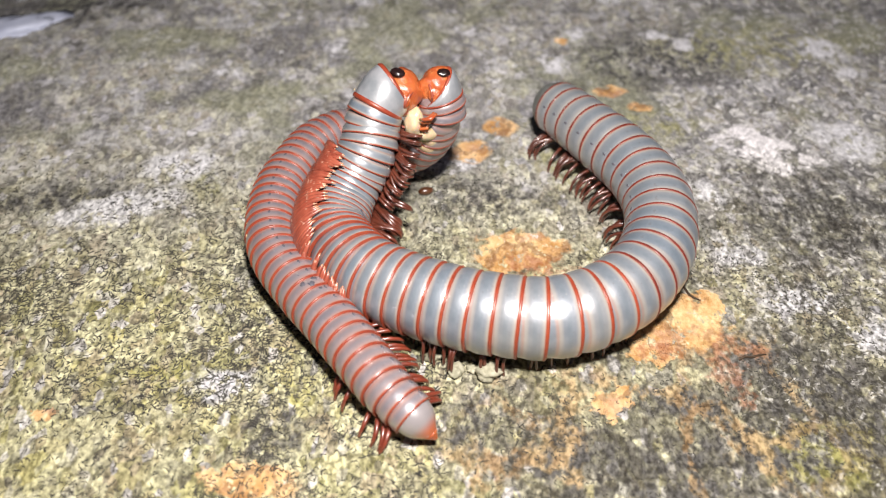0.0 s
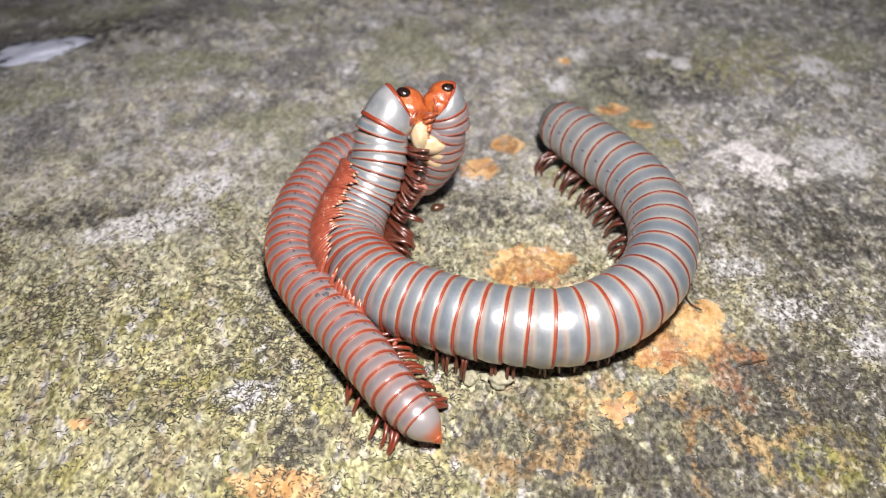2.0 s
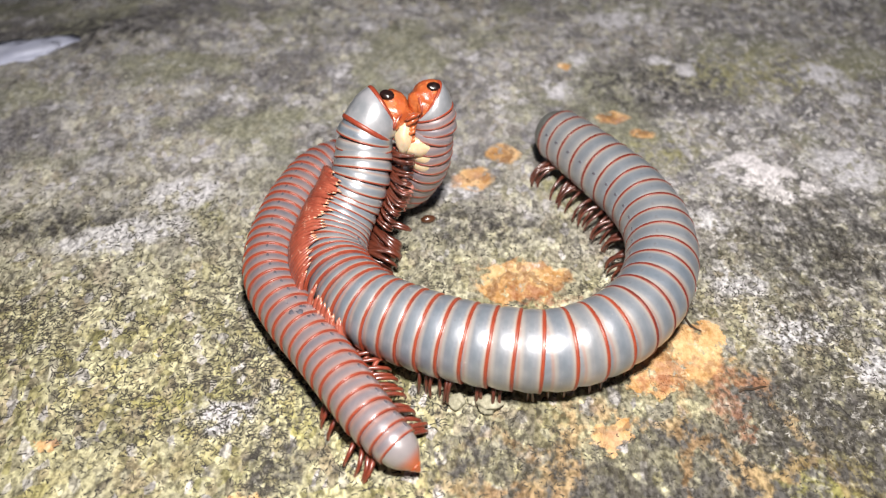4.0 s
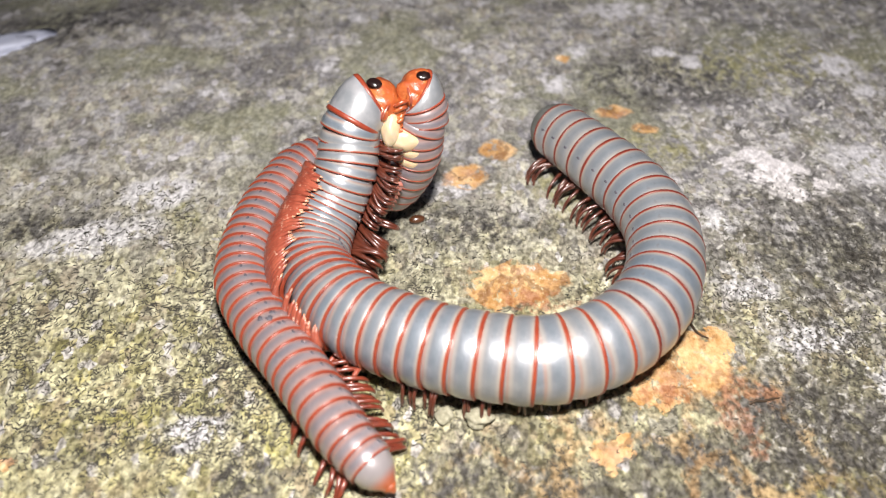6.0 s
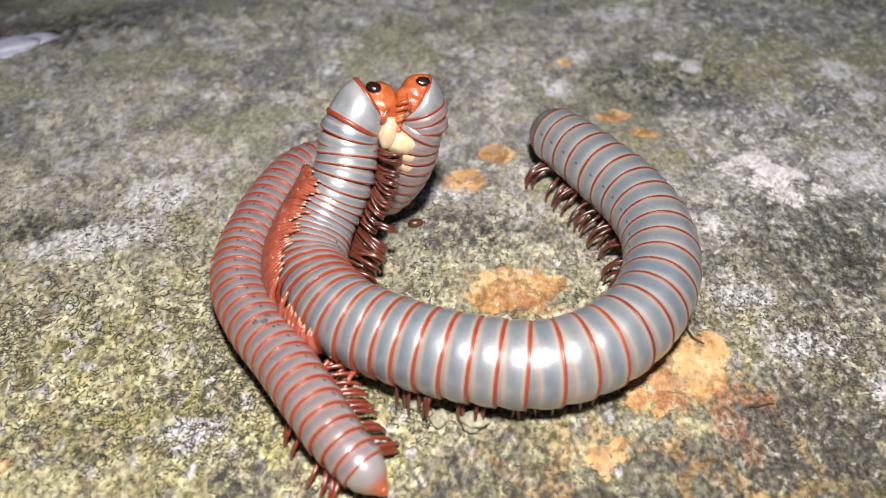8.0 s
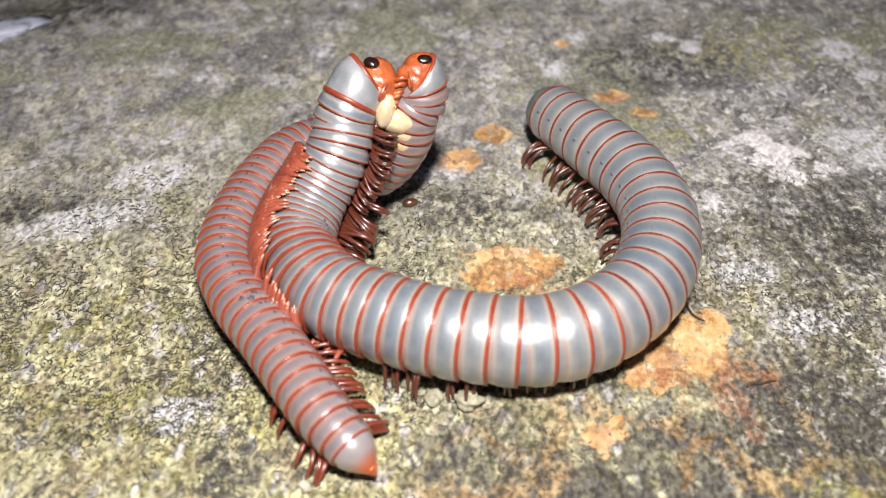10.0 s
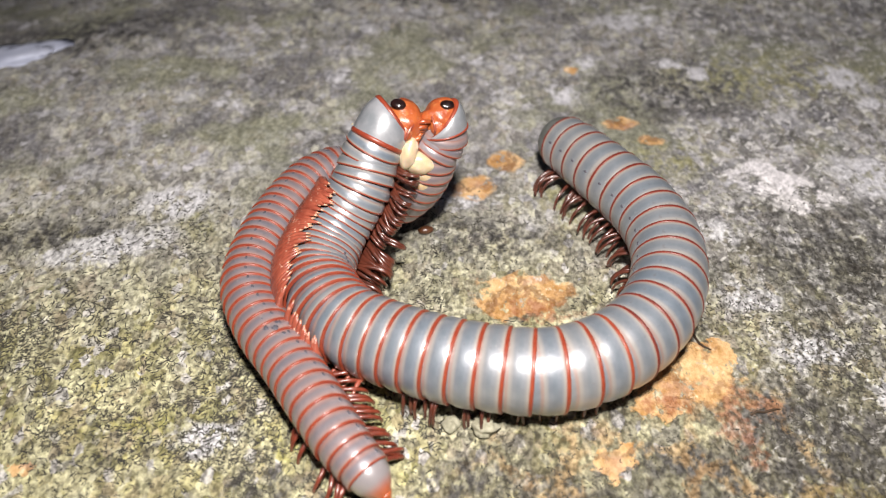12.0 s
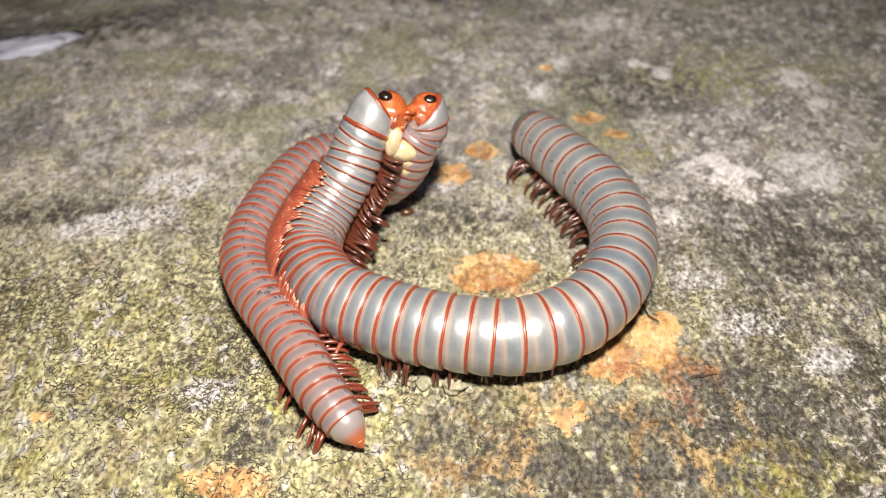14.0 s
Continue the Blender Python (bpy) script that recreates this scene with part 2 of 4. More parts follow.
    crack = n.math("MULTIPLY", n.step(crack, 0.055, 0.012), n.math("MULTIPLY", n.step(n.noise(p, 1.3, 3.0), 0.47, 0.56), n.math("SUBTRACT", 1.0, n.math("MULTIPLY", far, 0.85))))
    base = n.mix(n.math("MULTIPLY", crack, n.math("ADD", 0.30, n.math("MULTIPLY", side, 0.45))), base, (0.07, 0.06, 0.05))
    # islands of crust with bare brown bark between them
    gap = n.voronoi(n.vmath("ADD", p, n.vmath("MULTIPLY", n.noise(p, 2.5, 4.0, 0.65, color=True), (0.7, 0.7, 0.0))), 1.15, "DISTANCE_TO_EDGE")
    joint = n.math("MULTIPLY", n.step(gap, 0.10, 0.04), blobs(ISLANDS, 0.5))
    base = n.mix(n.math("MULTIPLY", joint, n.step(fine, 0.38, 0.56, 0.0, 0.85)), base, n.mix(n.step(mid, 0.42, 0.58), (0.33, 0.20, 0.085), (0.54, 0.39, 0.20)))
    bare = n.math("MAXIMUM", blobs(BARE_BARK, 0.10), blobs(SPOTS, 0.2, close))
    rim = n.math("MULTIPLY", n.math("SUBTRACT", blobs(BARE_BARK, 0.30), bare, clamp=True), n.step(n.noise(p, 2.6, 3.0), 0.46, 0.56))
    base = n.mix(n.math("MULTIPLY", rim, 0.8), base, (0.12, 0.07, 0.04))
    wood = n.mix(n.step(n.noise(p, 1.9, 5.0, 0.6), 0.40, 0.60), (0.52, 0.30, 0.11), (0.70, 0.49, 0.26))
    wood = n.mix(n.step(gap, 0.05, 0.015, 0.0, 0.55), wood, (0.16, 0.08, 0.03))
    wood = n.mix(n.math("MULTIPLY", n.step(n.noise(p, 9.0, 4.0, 0.7), 0.58, 0.70), 0.7), wood, (0.82, 0.68, 0.48))
    wood = n.mix(n.step(n.noise(p, 4.6, 5.0, 0.68), 0.50, 0.62, 0.0, 0.62), wood, (0.29, 0.145, 0.06))
    wood = n.mix(n.step(n.noise(flat, 1.5, 4.0, 0.6), 0.52, 0.64, 0.0, 0.6), wood, (0.50, 0.30, 0.20))
    bare = n.math("MULTIPLY", bare, n.step(n.noise(flat, 2.4, 5.0, 0.65), 0.33, 0.39))
    base = n.mix(n.math("MULTIPLY", bare, n.step(fine, 0.37, 0.43, 0.15, 1.0)), base, wood)
    base = n.mix(n.math("MULTIPLY", blobs(RED_BARK), n.step(fine, 0.38, 0.58, 0.0, 0.72)), base, (0.34, 0.13, 0.055))
    base = n.mix(n.step(grain, 0.32, 0.68, 0.0, 1.0), n.mix(n.math("SUBTRACT", n.math("SUBTRACT", 0.64, n.math("MULTIPLY", far, 0.30)), n.math("MULTIPLY", bare, 0.46)), base, (0.03, 0.026, 0.02)), n.mix(0.10, base, (0.95, 0.92, 0.82)))
    # slight blue multiply on the far part, tinting in the lamp's bluish edge
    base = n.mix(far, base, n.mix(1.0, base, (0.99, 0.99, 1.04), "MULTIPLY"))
    deep = n.tree.nodes.new("ShaderNodeGamma")
    n.link(base, deep.inputs[0])
    deep.inputs[1].default_value = 1.24
    base = n.mix(1.0, deep.outputs[0], (1.17, 1.17, 1.18), "MULTIPLY")
    height = n.math("ADD", n.math("ADD", n.math("MULTIPLY", fine, 0.8), n.math("MULTIPLY", grain, 0.6)), n.math("MULTIPLY", bare, -0.35))
    height = n.math("ADD", height, n.math("SUBTRACT", n.math("MULTIPLY", r3, 0.35), n.math("MULTIPLY", crack, 0.8)))
    n.bump(height, 0.6, 0.0004)
    return n.surface(base, n.step(fine, 0.3, 0.7, 0.62, 0.95), 0.0, 0.35)


def shell_material(name, grey, pale, margin):
    """The plates of a body ring: a tan front rim under the ring before, grey middle, paler hem towards the band."""
    n = Nodes(name)
    gen = n.coords(1.0, "Generated")
    sep = n.tree.nodes.new("ShaderNodeSeparateXYZ")
    n.link(gen, sep.inputs[0])
    p = n.coords(1 / U)
    along = n.math("ADD", sep.outputs[1], n.math("MULTIPLY", n.math("SUBTRACT", n.noise(p, 3.0, 2.0), 0.5), 0.04))
    cloud = n.noise(p, 5.0, 4.0, 0.6)
    info = n.tree.nodes.new("ShaderNodeObjectInfo")
    body = n.mix(n.step(cloud, 0.35, 0.7), grey, pale)
    body = n.mix(n.math("MULTIPLY", info.outputs["Random"], 0.3), body, margin)
    body = n.mix(n.math("MULTIPLY", n.step(along, 0.15, 0.03), 0.9), body, margin)
    body = n.mix(n.step(along, 0.060, 0.020), body, (0.33, 0.085, 0.042))
    body = n.mix(n.math("MULTIPLY", n.step(n.math("ABSOLUTE", n.math("SUBTRACT", along, 0.24)), 0.075, 0.02), 0.30), body, (0.13, 0.17, 0.20))
    behind = n.step(along, 0.53, 0.47)
    body = n.mix(n.math("MULTIPLY", n.step(along, 0.33, 0.42, 0.0, 0.6), behind), body, margin)
    body = n.mix(n.math("MULTIPLY", n.step(along, 0.425, 0.465, 0.0, 0.4), behind), body, (0.36, 0.11, 0.06))
    body = n.mix(n.math("MULTIPLY", n.step(n.noise(p, 22.0, 2.0), 0.66, 0.74), 0.35), body, (0.12, 0.10, 0.09))
    dust = n.math("MULTIPLY", n.step(n.noise(p, 30.0, 2.0), 0.70, 0.76), n.step(n.noise(p, 2.5, 2.0), 0.45, 0.65))
    body = n.mix(n.math("MULTIPLY", dust, 0.7), body, (0.75, 0.68, 0.58))
    n.bump(n.math("ADD", n.math("ADD", n.noise(p, 9.0, 3.0), n.math("MULTIPLY", n.noise(p, 40.0, 2.0), 0.3)), n.math("MULTIPLY", dust, 0.8)), 0.2, 0.0002)
    return n.surface(body, n.step(cloud, 0.3, 0.7, 0.34, 0.46), 1.0, 1.0, 0.0, True)


def plain_material(name, a, b, rough, coat=0.3, scale=6.0, sss=0.0, spec=0.5, speck=None, relief=0.15):
    n = Nodes(name)
    p = n.coords(1 / U)
    cloud = n.noise(p, scale, 4.0, 0.6)
    info = n.tree.nodes.new("ShaderNodeObjectInfo")
    fac = n.math("ADD", n.step(cloud, 0.3, 0.7, 0.0, 0.75), n.math("MULTIPLY", info.outputs["Random"], 0.25))
    n.bump(n.noise(p, scale * 4, 3.0), relief, 0.0002)
    color = n.mix(fac, a, b)
    if speck:
        color = n.mix(n.step(n.noise(p, 20.0, 2.0), 0.62, 0.69, 0.0, 0.7), color, speck)
    return n.surface(color, rough, coat, spec, sss)


def tail_material():
    """Grey cone that turns orange towards its point."""
    n = Nodes("grey_to_orange_tail")
    sep = n.tree.nodes.new("ShaderNodeSeparateXYZ")
    n.link(n.coords(1.0, "Generated"), sep.inputs[0])
    p = n.coords(1 / U)
    along = n.math("ADD", sep.outputs[1], n.math("MULTIPLY", n.math("SUBTRACT", n.noise(p, 6.0, 3.0), 0.5), 0.10))
    grey = n.mix(n.noise(p, 5.0, 3.0), (0.25, 0.225, 0.235), (0.36, 0.32, 0.32))
    n.bump(n.noise(p, 12.0, 3.0), 0.2, 0.0002)
    return n.surface(n.mix(n.step(along, 0.62, 0.20), grey, (0.50, 0.10, 0.03)), 0.34, 0.7, 0.8)


TAIL = tail_material()
# darker than PLATE: shade of the unlit tail end is in this grey
BLUNT = plain_material("shaded_grey_plate", (0.10, 0.105, 0.095), (0.17, 0.175, 0.165), 0.5, 0.2, 4.5)
SOIL = plain_material("dark_soil", (0.02, 0.016, 0.011), (0.055, 0.042, 0.028), 0.9, 0.0, 0.6)
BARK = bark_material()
SHELL_A = shell_material("blue_grey_shell", (0.152, 0.181, 0.218), (0.208, 0.237, 0.280), (0.44, 0.385, 0.33))
SHELL_B = shell_material("mauve_grey_shell", (0.208, 0.174, 0.196), (0.280, 0.238, 0.258), (0.40, 0.25, 0.21))
PLATE = plain_material("smooth_grey_plate", (0.19, 0.21, 0.23), (0.36, 0.36, 0.38), 0.38, 0.9, 4.5, 0.0, 1.0)
BAND = plain_material("red_band", (0.24, 0.034, 0.016), (0.38, 0.068, 0.028), 0.40, 0.3)
# darker copy of BAND, with the shade on the less lit hind body painted in
BAND_SHADED = plain_material("shaded_red_band", (0.13, 0.020, 0.014), (0.23, 0.036, 0.021), 0.42, 0.2)
LEG_DARK = plain_material("dark_red_leg", (0.060, 0.015, 0.009), (0.15, 0.036, 0.018), 0.22, 0.7)
LEG_RED = plain_material("orange_red_leg", (0.11, 0.019, 0.010), (0.26, 0.050, 0.024), 0.28, 0.5)
# pale specks: leg joints, with their small highlights painted into the colour
LEG_CLASP = plain_material("bright_red_leg", (0.25, 0.046, 0.026), (0.44, 0.110, 0.062), 0.30, 0.5, 6.0, 0.0, 0.5, (0.74, 0.42, 0.30))
LEG_TIP = plain_material("amber_leg_tip", (0.50, 0.20, 0.11), (0.70, 0.42, 0.26), 0.35, 0.2)
HEAD = plain_material("orange_head", (0.36, 0.055, 0.016), (0.56, 0.15, 0.04), 0.30, 0.5, 7.0, 0.0, 0.5, (0.64, 0.25, 0.085), 0.6)
FLAP = plain_material("pink_flap", (0.50, 0.16, 0.12), (0.66, 0.30, 0.24), 0.35, 0.4, 6.0, 0.2)
EYE = plain_material("black_eye", (0.008, 0.003, 0.003), (0.022, 0.008, 0.007), 0.20, 0.4, 20.0)
PORE = plain_material("dark_pore", (0.075, 0.072, 0.090), (0.14, 0.13, 0.155), 0.6, 0.0)
CREAM = plain_material("cream_membrane", (0.66, 0.46, 0.25), (0.80, 0.66, 0.45), 0.28, 0.5, 5.0, 0.3)
MARK = plain_material("black_lichen_fruit", (0.015, 0.014, 0.011), (0.06, 0.053, 0.04), 0.8, 0.0, 8.0)
SEED = plain_material("glossy_seed", (0.05, 0.016, 0.006), (0.11, 0.04, 0.015), 0.2, 0.5)
CRUMB = plain_material("pale_crumb", (0.22, 0.21, 0.14), (0.50, 0.47, 0.35), 0.85, 0.0, 14.0)
TWIG = plain_material("dark_fibre", (0.03, 0.018, 0.010), (0.07, 0.04, 0.02), 0.7, 0.0)


# ---- building helpers ----
def part(name, bm, material, parent, label=""):
    """Links a bmesh as one mesh object under a thing or a part."""
    me = bpy.data.meshes.new(name)
    bm.to_mesh(me)
    bm.free()
    me.materials.append(material)
    me.shade_smooth()
    ob = new(name, me)
    ob.parent = parent
    return tagged(ob, label)


def share(name, me, parent):
    ob = new(name, me)
    ob.parent = parent
    return ob


def lathe(profile, seg=40, squash=1.0, close_front=False, close_back=False):
    """A body of rings along the y axis from rows (y, radius), in centimetres."""
    bm = bmesh.new()
    loops = []
    for y, r in profile:
        loops.append([bm.verts.new((U * r * math.sin(2 * math.pi * k / seg), U * y, U * r * squash * math.cos(2 * math.pi * k / seg))) for k in range(seg)])
    for a, b in zip(loops, loops[1:]):
        for k in range(seg):
            bm.faces.new((a[k], a[(k + 1) % seg], b[(k + 1) % seg], b[k]))
    if close_back:
        bm.faces.new(loops[0][::-1])
    if close_front:
        bm.faces.new(loops[-1])
    bmesh.ops.recalc_face_normals(bm, faces=bm.faces)
    return bm


def tube(points, radii, seg=7, flat=1.0):
    """A tapered tube along points, in centimetres."""
    bm = bmesh.new()
    pts = [Vector(p) for p in points]
    loops = []
    for i, (p, r) in enumerate(zip(pts, radii)):
        t = (pts[min(i + 1, len(pts) - 1)] - pts[max(i - 1, 0)]).normalized()
        side = t.cross(Vector((0, 1, 0.01))).normalized()
        up = side.cross(t)
        loops.append([bm.verts.new(U * (p + r * (math.cos(2 * math.pi * k / seg) * side + flat * math.sin(2 * math.pi * k / seg) * up))) for k in range(seg)])
    for a, b in zip(loops, loops[1:]):
        for k in range(seg):
            bm.faces.new((a[k], a[(k + 1) % seg], b[(k + 1) % seg], b[k]))
    bm.faces.new(loops[0][::-1])
    bm.faces.new(loops[-1])
    bmesh.ops.recalc_face_normals(bm, faces=bm.faces)
    return bm


def lump(size, seed, rough=0.15, sub=3, at=(0, 0, 0)):
    """An uneven rounded body with half sizes in centimetres."""
    bm = bmesh.new()
    bmesh.ops.create_icosphere(bm, subdivisions=sub, radius=1.0)
    for v in bm.verts:
        k = 1 + rough * noise.noise(v.co * 1.7 + Vector((seed, 2.3 * seed, 0)))
        v.co = Vector([U * (c * s * k + o) for c, s, o in zip(v.co, size, at)])
    return bm


# ---- ground: the upper side of a fallen trunk, which falls away behind ----
def bark_height(x, y):
    """Height of the bark in centimetres."""
    z = 0.055 * noise.noise((x * 0.55, y * 0.55, 0.3)) + 0.03 * noise.noise((x * 1.9, y * 1.9, 5.1)) + 0.016 * noise.noise((x * 6.0, y * 6.0, 9.0))
    inner = math.exp(-(((x - 0.3) / 3.2) ** 2 + ((y - 8.3) / 3.5) ** 2) ** 2)
    z *= 1 - 0.5 * inner
    away = max(0.0, -0.62 * (x + 4.2) + 0.78 * (y - 12.2) - 1.2)
    z -= 0.055 * away ** 2 / (1 + 0.16 * away)
    near = max(0.0, 0.62 * (x + 4.2) - 0.78 * (y - 12.2) - 14.0)
    z -= 0.07 * near ** 2 / (1 + 0.02 * near)
    z -= 0.012 * max(0.0, abs(x - 1.0) - 7.0) ** 2 / (1 + 0.01 * abs(x))
    return max(z, -12.0)


def axis_steps(low, high, step, outer):
    mid = np.arange(low, high + step / 2, step).tolist()
    grow = [step * 1.35 ** k for k in range(1, 40)]
    out = np.cumsum(grow)
    out = [v for v in out if v < outer]
    return [low - v for v in reversed(out)] + mid + [high + v for v in out]


def build_ground():
    xs, ys = axis_steps(-6.5, 7.5, 0.05, 30.0), axis_steps(3.8, 16.0, 0.05, 34.0)
    verts = [(U * x, U * y, U * bark_height(x, y)) for y in ys for x in xs]
    w = len(xs)
    faces = [(j * w + i, j * w + i + 1, (j + 1) * w + i + 1, (j + 1) * w + i) for j in range(len(ys) - 1) for i in range(w - 1)]
    # the rim goes down to a flat underside, so that the trunk is a solid piece
    h = len(ys)
    rim = list(range(w)) + [j * w + w - 1 for j in range(1, h)] + [(h - 1) * w + i for i in range(w - 2, -1, -1)] + [j * w for j in range(h - 2, 0, -1)]
    first = len(verts)
    verts += [(verts[k][0], verts[k][1], U * -17.0) for k in rim]
    count = len(rim)
    faces += [(rim[k], first + k, first + (k + 1) % count, rim[(k + 1) % count]) for k in range(count)]
    faces.append(tuple(first + k for k in reversed(range(count))))
    me = bpy.data.meshes.new("trunk")
    me.from_pydata(verts, [], faces)
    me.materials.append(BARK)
    me.shade_smooth()
    return tagged(new("trunk", me), "bark of a fallen trunk crusted with grey-green and white lichen", "trunk", kind="structure")


def build_floor():
    """The dark soil on which the trunk lies."""
    steps = axis_steps(-60.0, 60.0, 6.0, 3000.0)
    verts = [(U * x, U * (y + 10), U * (-14.0 + 1.2 * noise.noise((x * 0.05, y * 0.05, 4.0)) - 1.0)) for y in steps for x in steps]
    w = len(steps)
    faces = [(j * w + i, j * w + i + 1, (j + 1) * w + i + 1, (j + 1) * w + i) for j in range(w - 1) for i in range(w - 1)]
    me = bpy.data.meshes.new("ground")
    me.from_pydata(verts, [], faces)
    me.materials.append(SOIL)
    me.shade_smooth()
    return tagged(new("ground", me), "dark forest soil under the fallen trunk", "soil", kind="structure")


def build_lichen_marks():
    """Thousands of short dark bent ridges, the fruits of script lichen."""
    rng = random.Random(4)
    verts, faces = [], []
    for _ in range(106000):
        x, y = rng.uniform(-7.0, 7.0), rng.uniform(4.0, 12.0)
        dense = noise.noise((x * 0.8, y * 0.8, 3.0)) + 0.6 * noise.noise((x * 2.3, y * 2.3, 8.0))
        want = 0.74 if x < 0.2 else 0.50 if x > 3.0 and y > 5.8 else 0.20
        want *= 1.0 if y < 8.0 else max(0.0, 1 - (y - 8.0) / 2.6)
        if 0.2 < x < 1.6 and 8.1 < y < 8.9 or (x - 2.7) ** 2 + (y - 7.3) ** 2 < 0.55:
            continue
        if rng.random() > want * max(0.22, 0.55 + 1.7 * dense):
            continue
        a, length, width = rng.uniform(0, math.pi), rng.uniform(0.022, 0.085 if x < 1.5 else 0.055), rng.uniform(0.0055, 0.0105)
        bend = rng.uniform(-1.5, 1.5)
        pts, steps = [], 4
        px, py, turn = x, y, a
        for k in range(steps + 1):
            pts.append((px, py, turn))
            px, py, turn = px + math.cos(turn) * length / steps, py + math.sin(turn) * length / steps, turn + bend / steps + rng.uniform(-0.75, 0.75)
        base = len(verts)
        for k, (u, v, d) in enumerate(pts):
            wd = width * (0.35 if k in (0, steps) else 1.0)
            z = bark_height(u, v)
            nx, ny = -math.sin(d), math.cos(d)
            verts += [(U * (u + nx * wd), U * (v + ny * wd), U * (z - 0.004)), (U * u, U * v, U * (z + 0.009)), (U * (u - nx * wd), U * (v - ny * wd), U * (z - 0.004))]
        for k in range(steps):
            b = base + 3 * k
            faces += [(b, b + 1, b + 4, b + 3), (b + 1, b + 2, b + 5, b + 4)]
    me = bpy.data.meshes.new("lichen_marks")
    me.from_pydata(verts, [], faces)
    me.materials.append(MARK)
    me.shade_smooth()
    return tagged(new("lichen_marks", me), "short black script-like lichen ridges scattered over the bark", "lichen", kind="stuff")


build_floor()
build_ground()
build_lichen_marks()

# ---- the two millipedes ----
BEATS = (0.0, 1.5, 2.5, 5.0, 6.0, 7.0, 8.5, 11.0, 12.5, 14.0)
STILL = [(0, 0, 0)] * 10
# spine of the larger one, from its tail to its head
SPINE_A = [
    (1.55, 10.93, 0.48), (1.775, 10.573, 0.53), (2.120, 9.991, 0.57), (2.451, 9.429, 0.57), (2.622, 8.851, 0.57), (2.597, 8.265, 0.57),
    (2.402, 7.722, 0.57), (2.071, 7.296, 0.57), (1.661, 7.012, 0.57), (1.197, 6.875, 0.57), (0.695, 6.924, 0.57), (0.247, 7.035, 0.57),
    (-0.225, 7.228, 0.57), (-0.637, 7.477, 0.58), (-0.930, 7.822, 0.60), (-1.066, 8.195, 0.63), (-1.020, 8.561, 0.75), (-0.890, 8.813, 0.95),
    (-0.770, 8.975, 1.22), (-0.743, 9.150, 1.46), (-0.725, 9.205, 1.61), (-0.660, 9.275, 1.715), (-0.545, 9.360, 1.80), (-0.430, 9.395, 1.825),
    (-0.310, 9.350, 1.805),
]
BACK_A = [(0, (0, 0, 1)), (13, (0, 0, 1)), (15, (-0.2, -0.1, 1)), (17, (-0.6, -0.5, 0.5)), (19, (-0.9, -0.2, 0.25)), (21, (-0.7, 0.2, 0.6)), (22, (-0.4, 0.45, 0.8)), (24, (0.1, 0.6, 0.8))]
DRIFT_A = [
    (0, STILL), (8, STILL),
    (13, [(0.02, 0.01, 0), (0.015, 0, 0), (0.01, 0, 0), (0, 0, 0), (-0.005, 0.01, 0), (-0.03, 0.01, 0), (-0.012, 0.01, 0), (-0.128, 0, 0), (-0.12, -0.01, 0), (-0.128, -0.03, 0)]),
    (17, [(0.082, 0, -0.072), (0.0475, 0, -0.054), (0.025, 0, -0.0376), (0, 0, 0), (0.0245, 0, 0.004), (0.02, 0, -0.008), (0.0265, 0, 0.018), (0.027, 0, -0.02), (0.04, 0, -0.0308), (0.0545, 0, -0.0188)]),
    (20, [(0.144, 0, -0.144), (0.08, 0, -0.108), (0.04, 0, -0.075), (0, 0, 0), (0.054, 0, 0.008), (0.07, 0, -0.016), (0.065, 0, 0.036), (0.182, 0, -0.04), (0.2, 0, -0.062), (0.237, 0, -0.038)]),
]
# spine of the smaller one
SPINE_B = [
    (-0.169, 5.765, 0.22), (-0.317, 5.874, 0.33), (-0.553, 6.115, 0.41), (-0.813, 6.492, 0.45), (-1.111, 6.939, 0.45), (-1.448, 7.416, 0.45),
    (-1.718, 7.931, 0.45), (-1.79, 8.438, 0.45), (-1.716, 9.039, 0.45), (-1.572, 9.602, 0.45), (-1.384, 10.059, 0.42), (-0.999, 10.340, 0.36),
    (-0.592, 10.097, 0.34), (-0.320, 9.720, 0.46), (-0.142, 9.545, 0.78), (-0.036, 9.434, 1.15), (-0.012, 9.402, 1.46), (0.018, 9.416, 1.62),
    (-0.005, 9.430, 1.775), (-0.070, 9.450, 1.895), (-0.255, 9.410, 1.935),
]
BACK_B = [(0, (0, 0, 1)), (3, (-0.15, 0, 1)), (6, (-0.6, -0.2, 0.8)), (9, (-0.7, 0.1, 0.7)), (11, (-0.2, 0.8, 0.6)), (13, (0.7, 0.2, -0.3)), (15, (0.9, -0.3, 0.1)), (17, (0.85, 0.1, 0.4)), (18, (0.6, 0.35, 0.7)), (20, (0.0, 0.6, 0.8))]
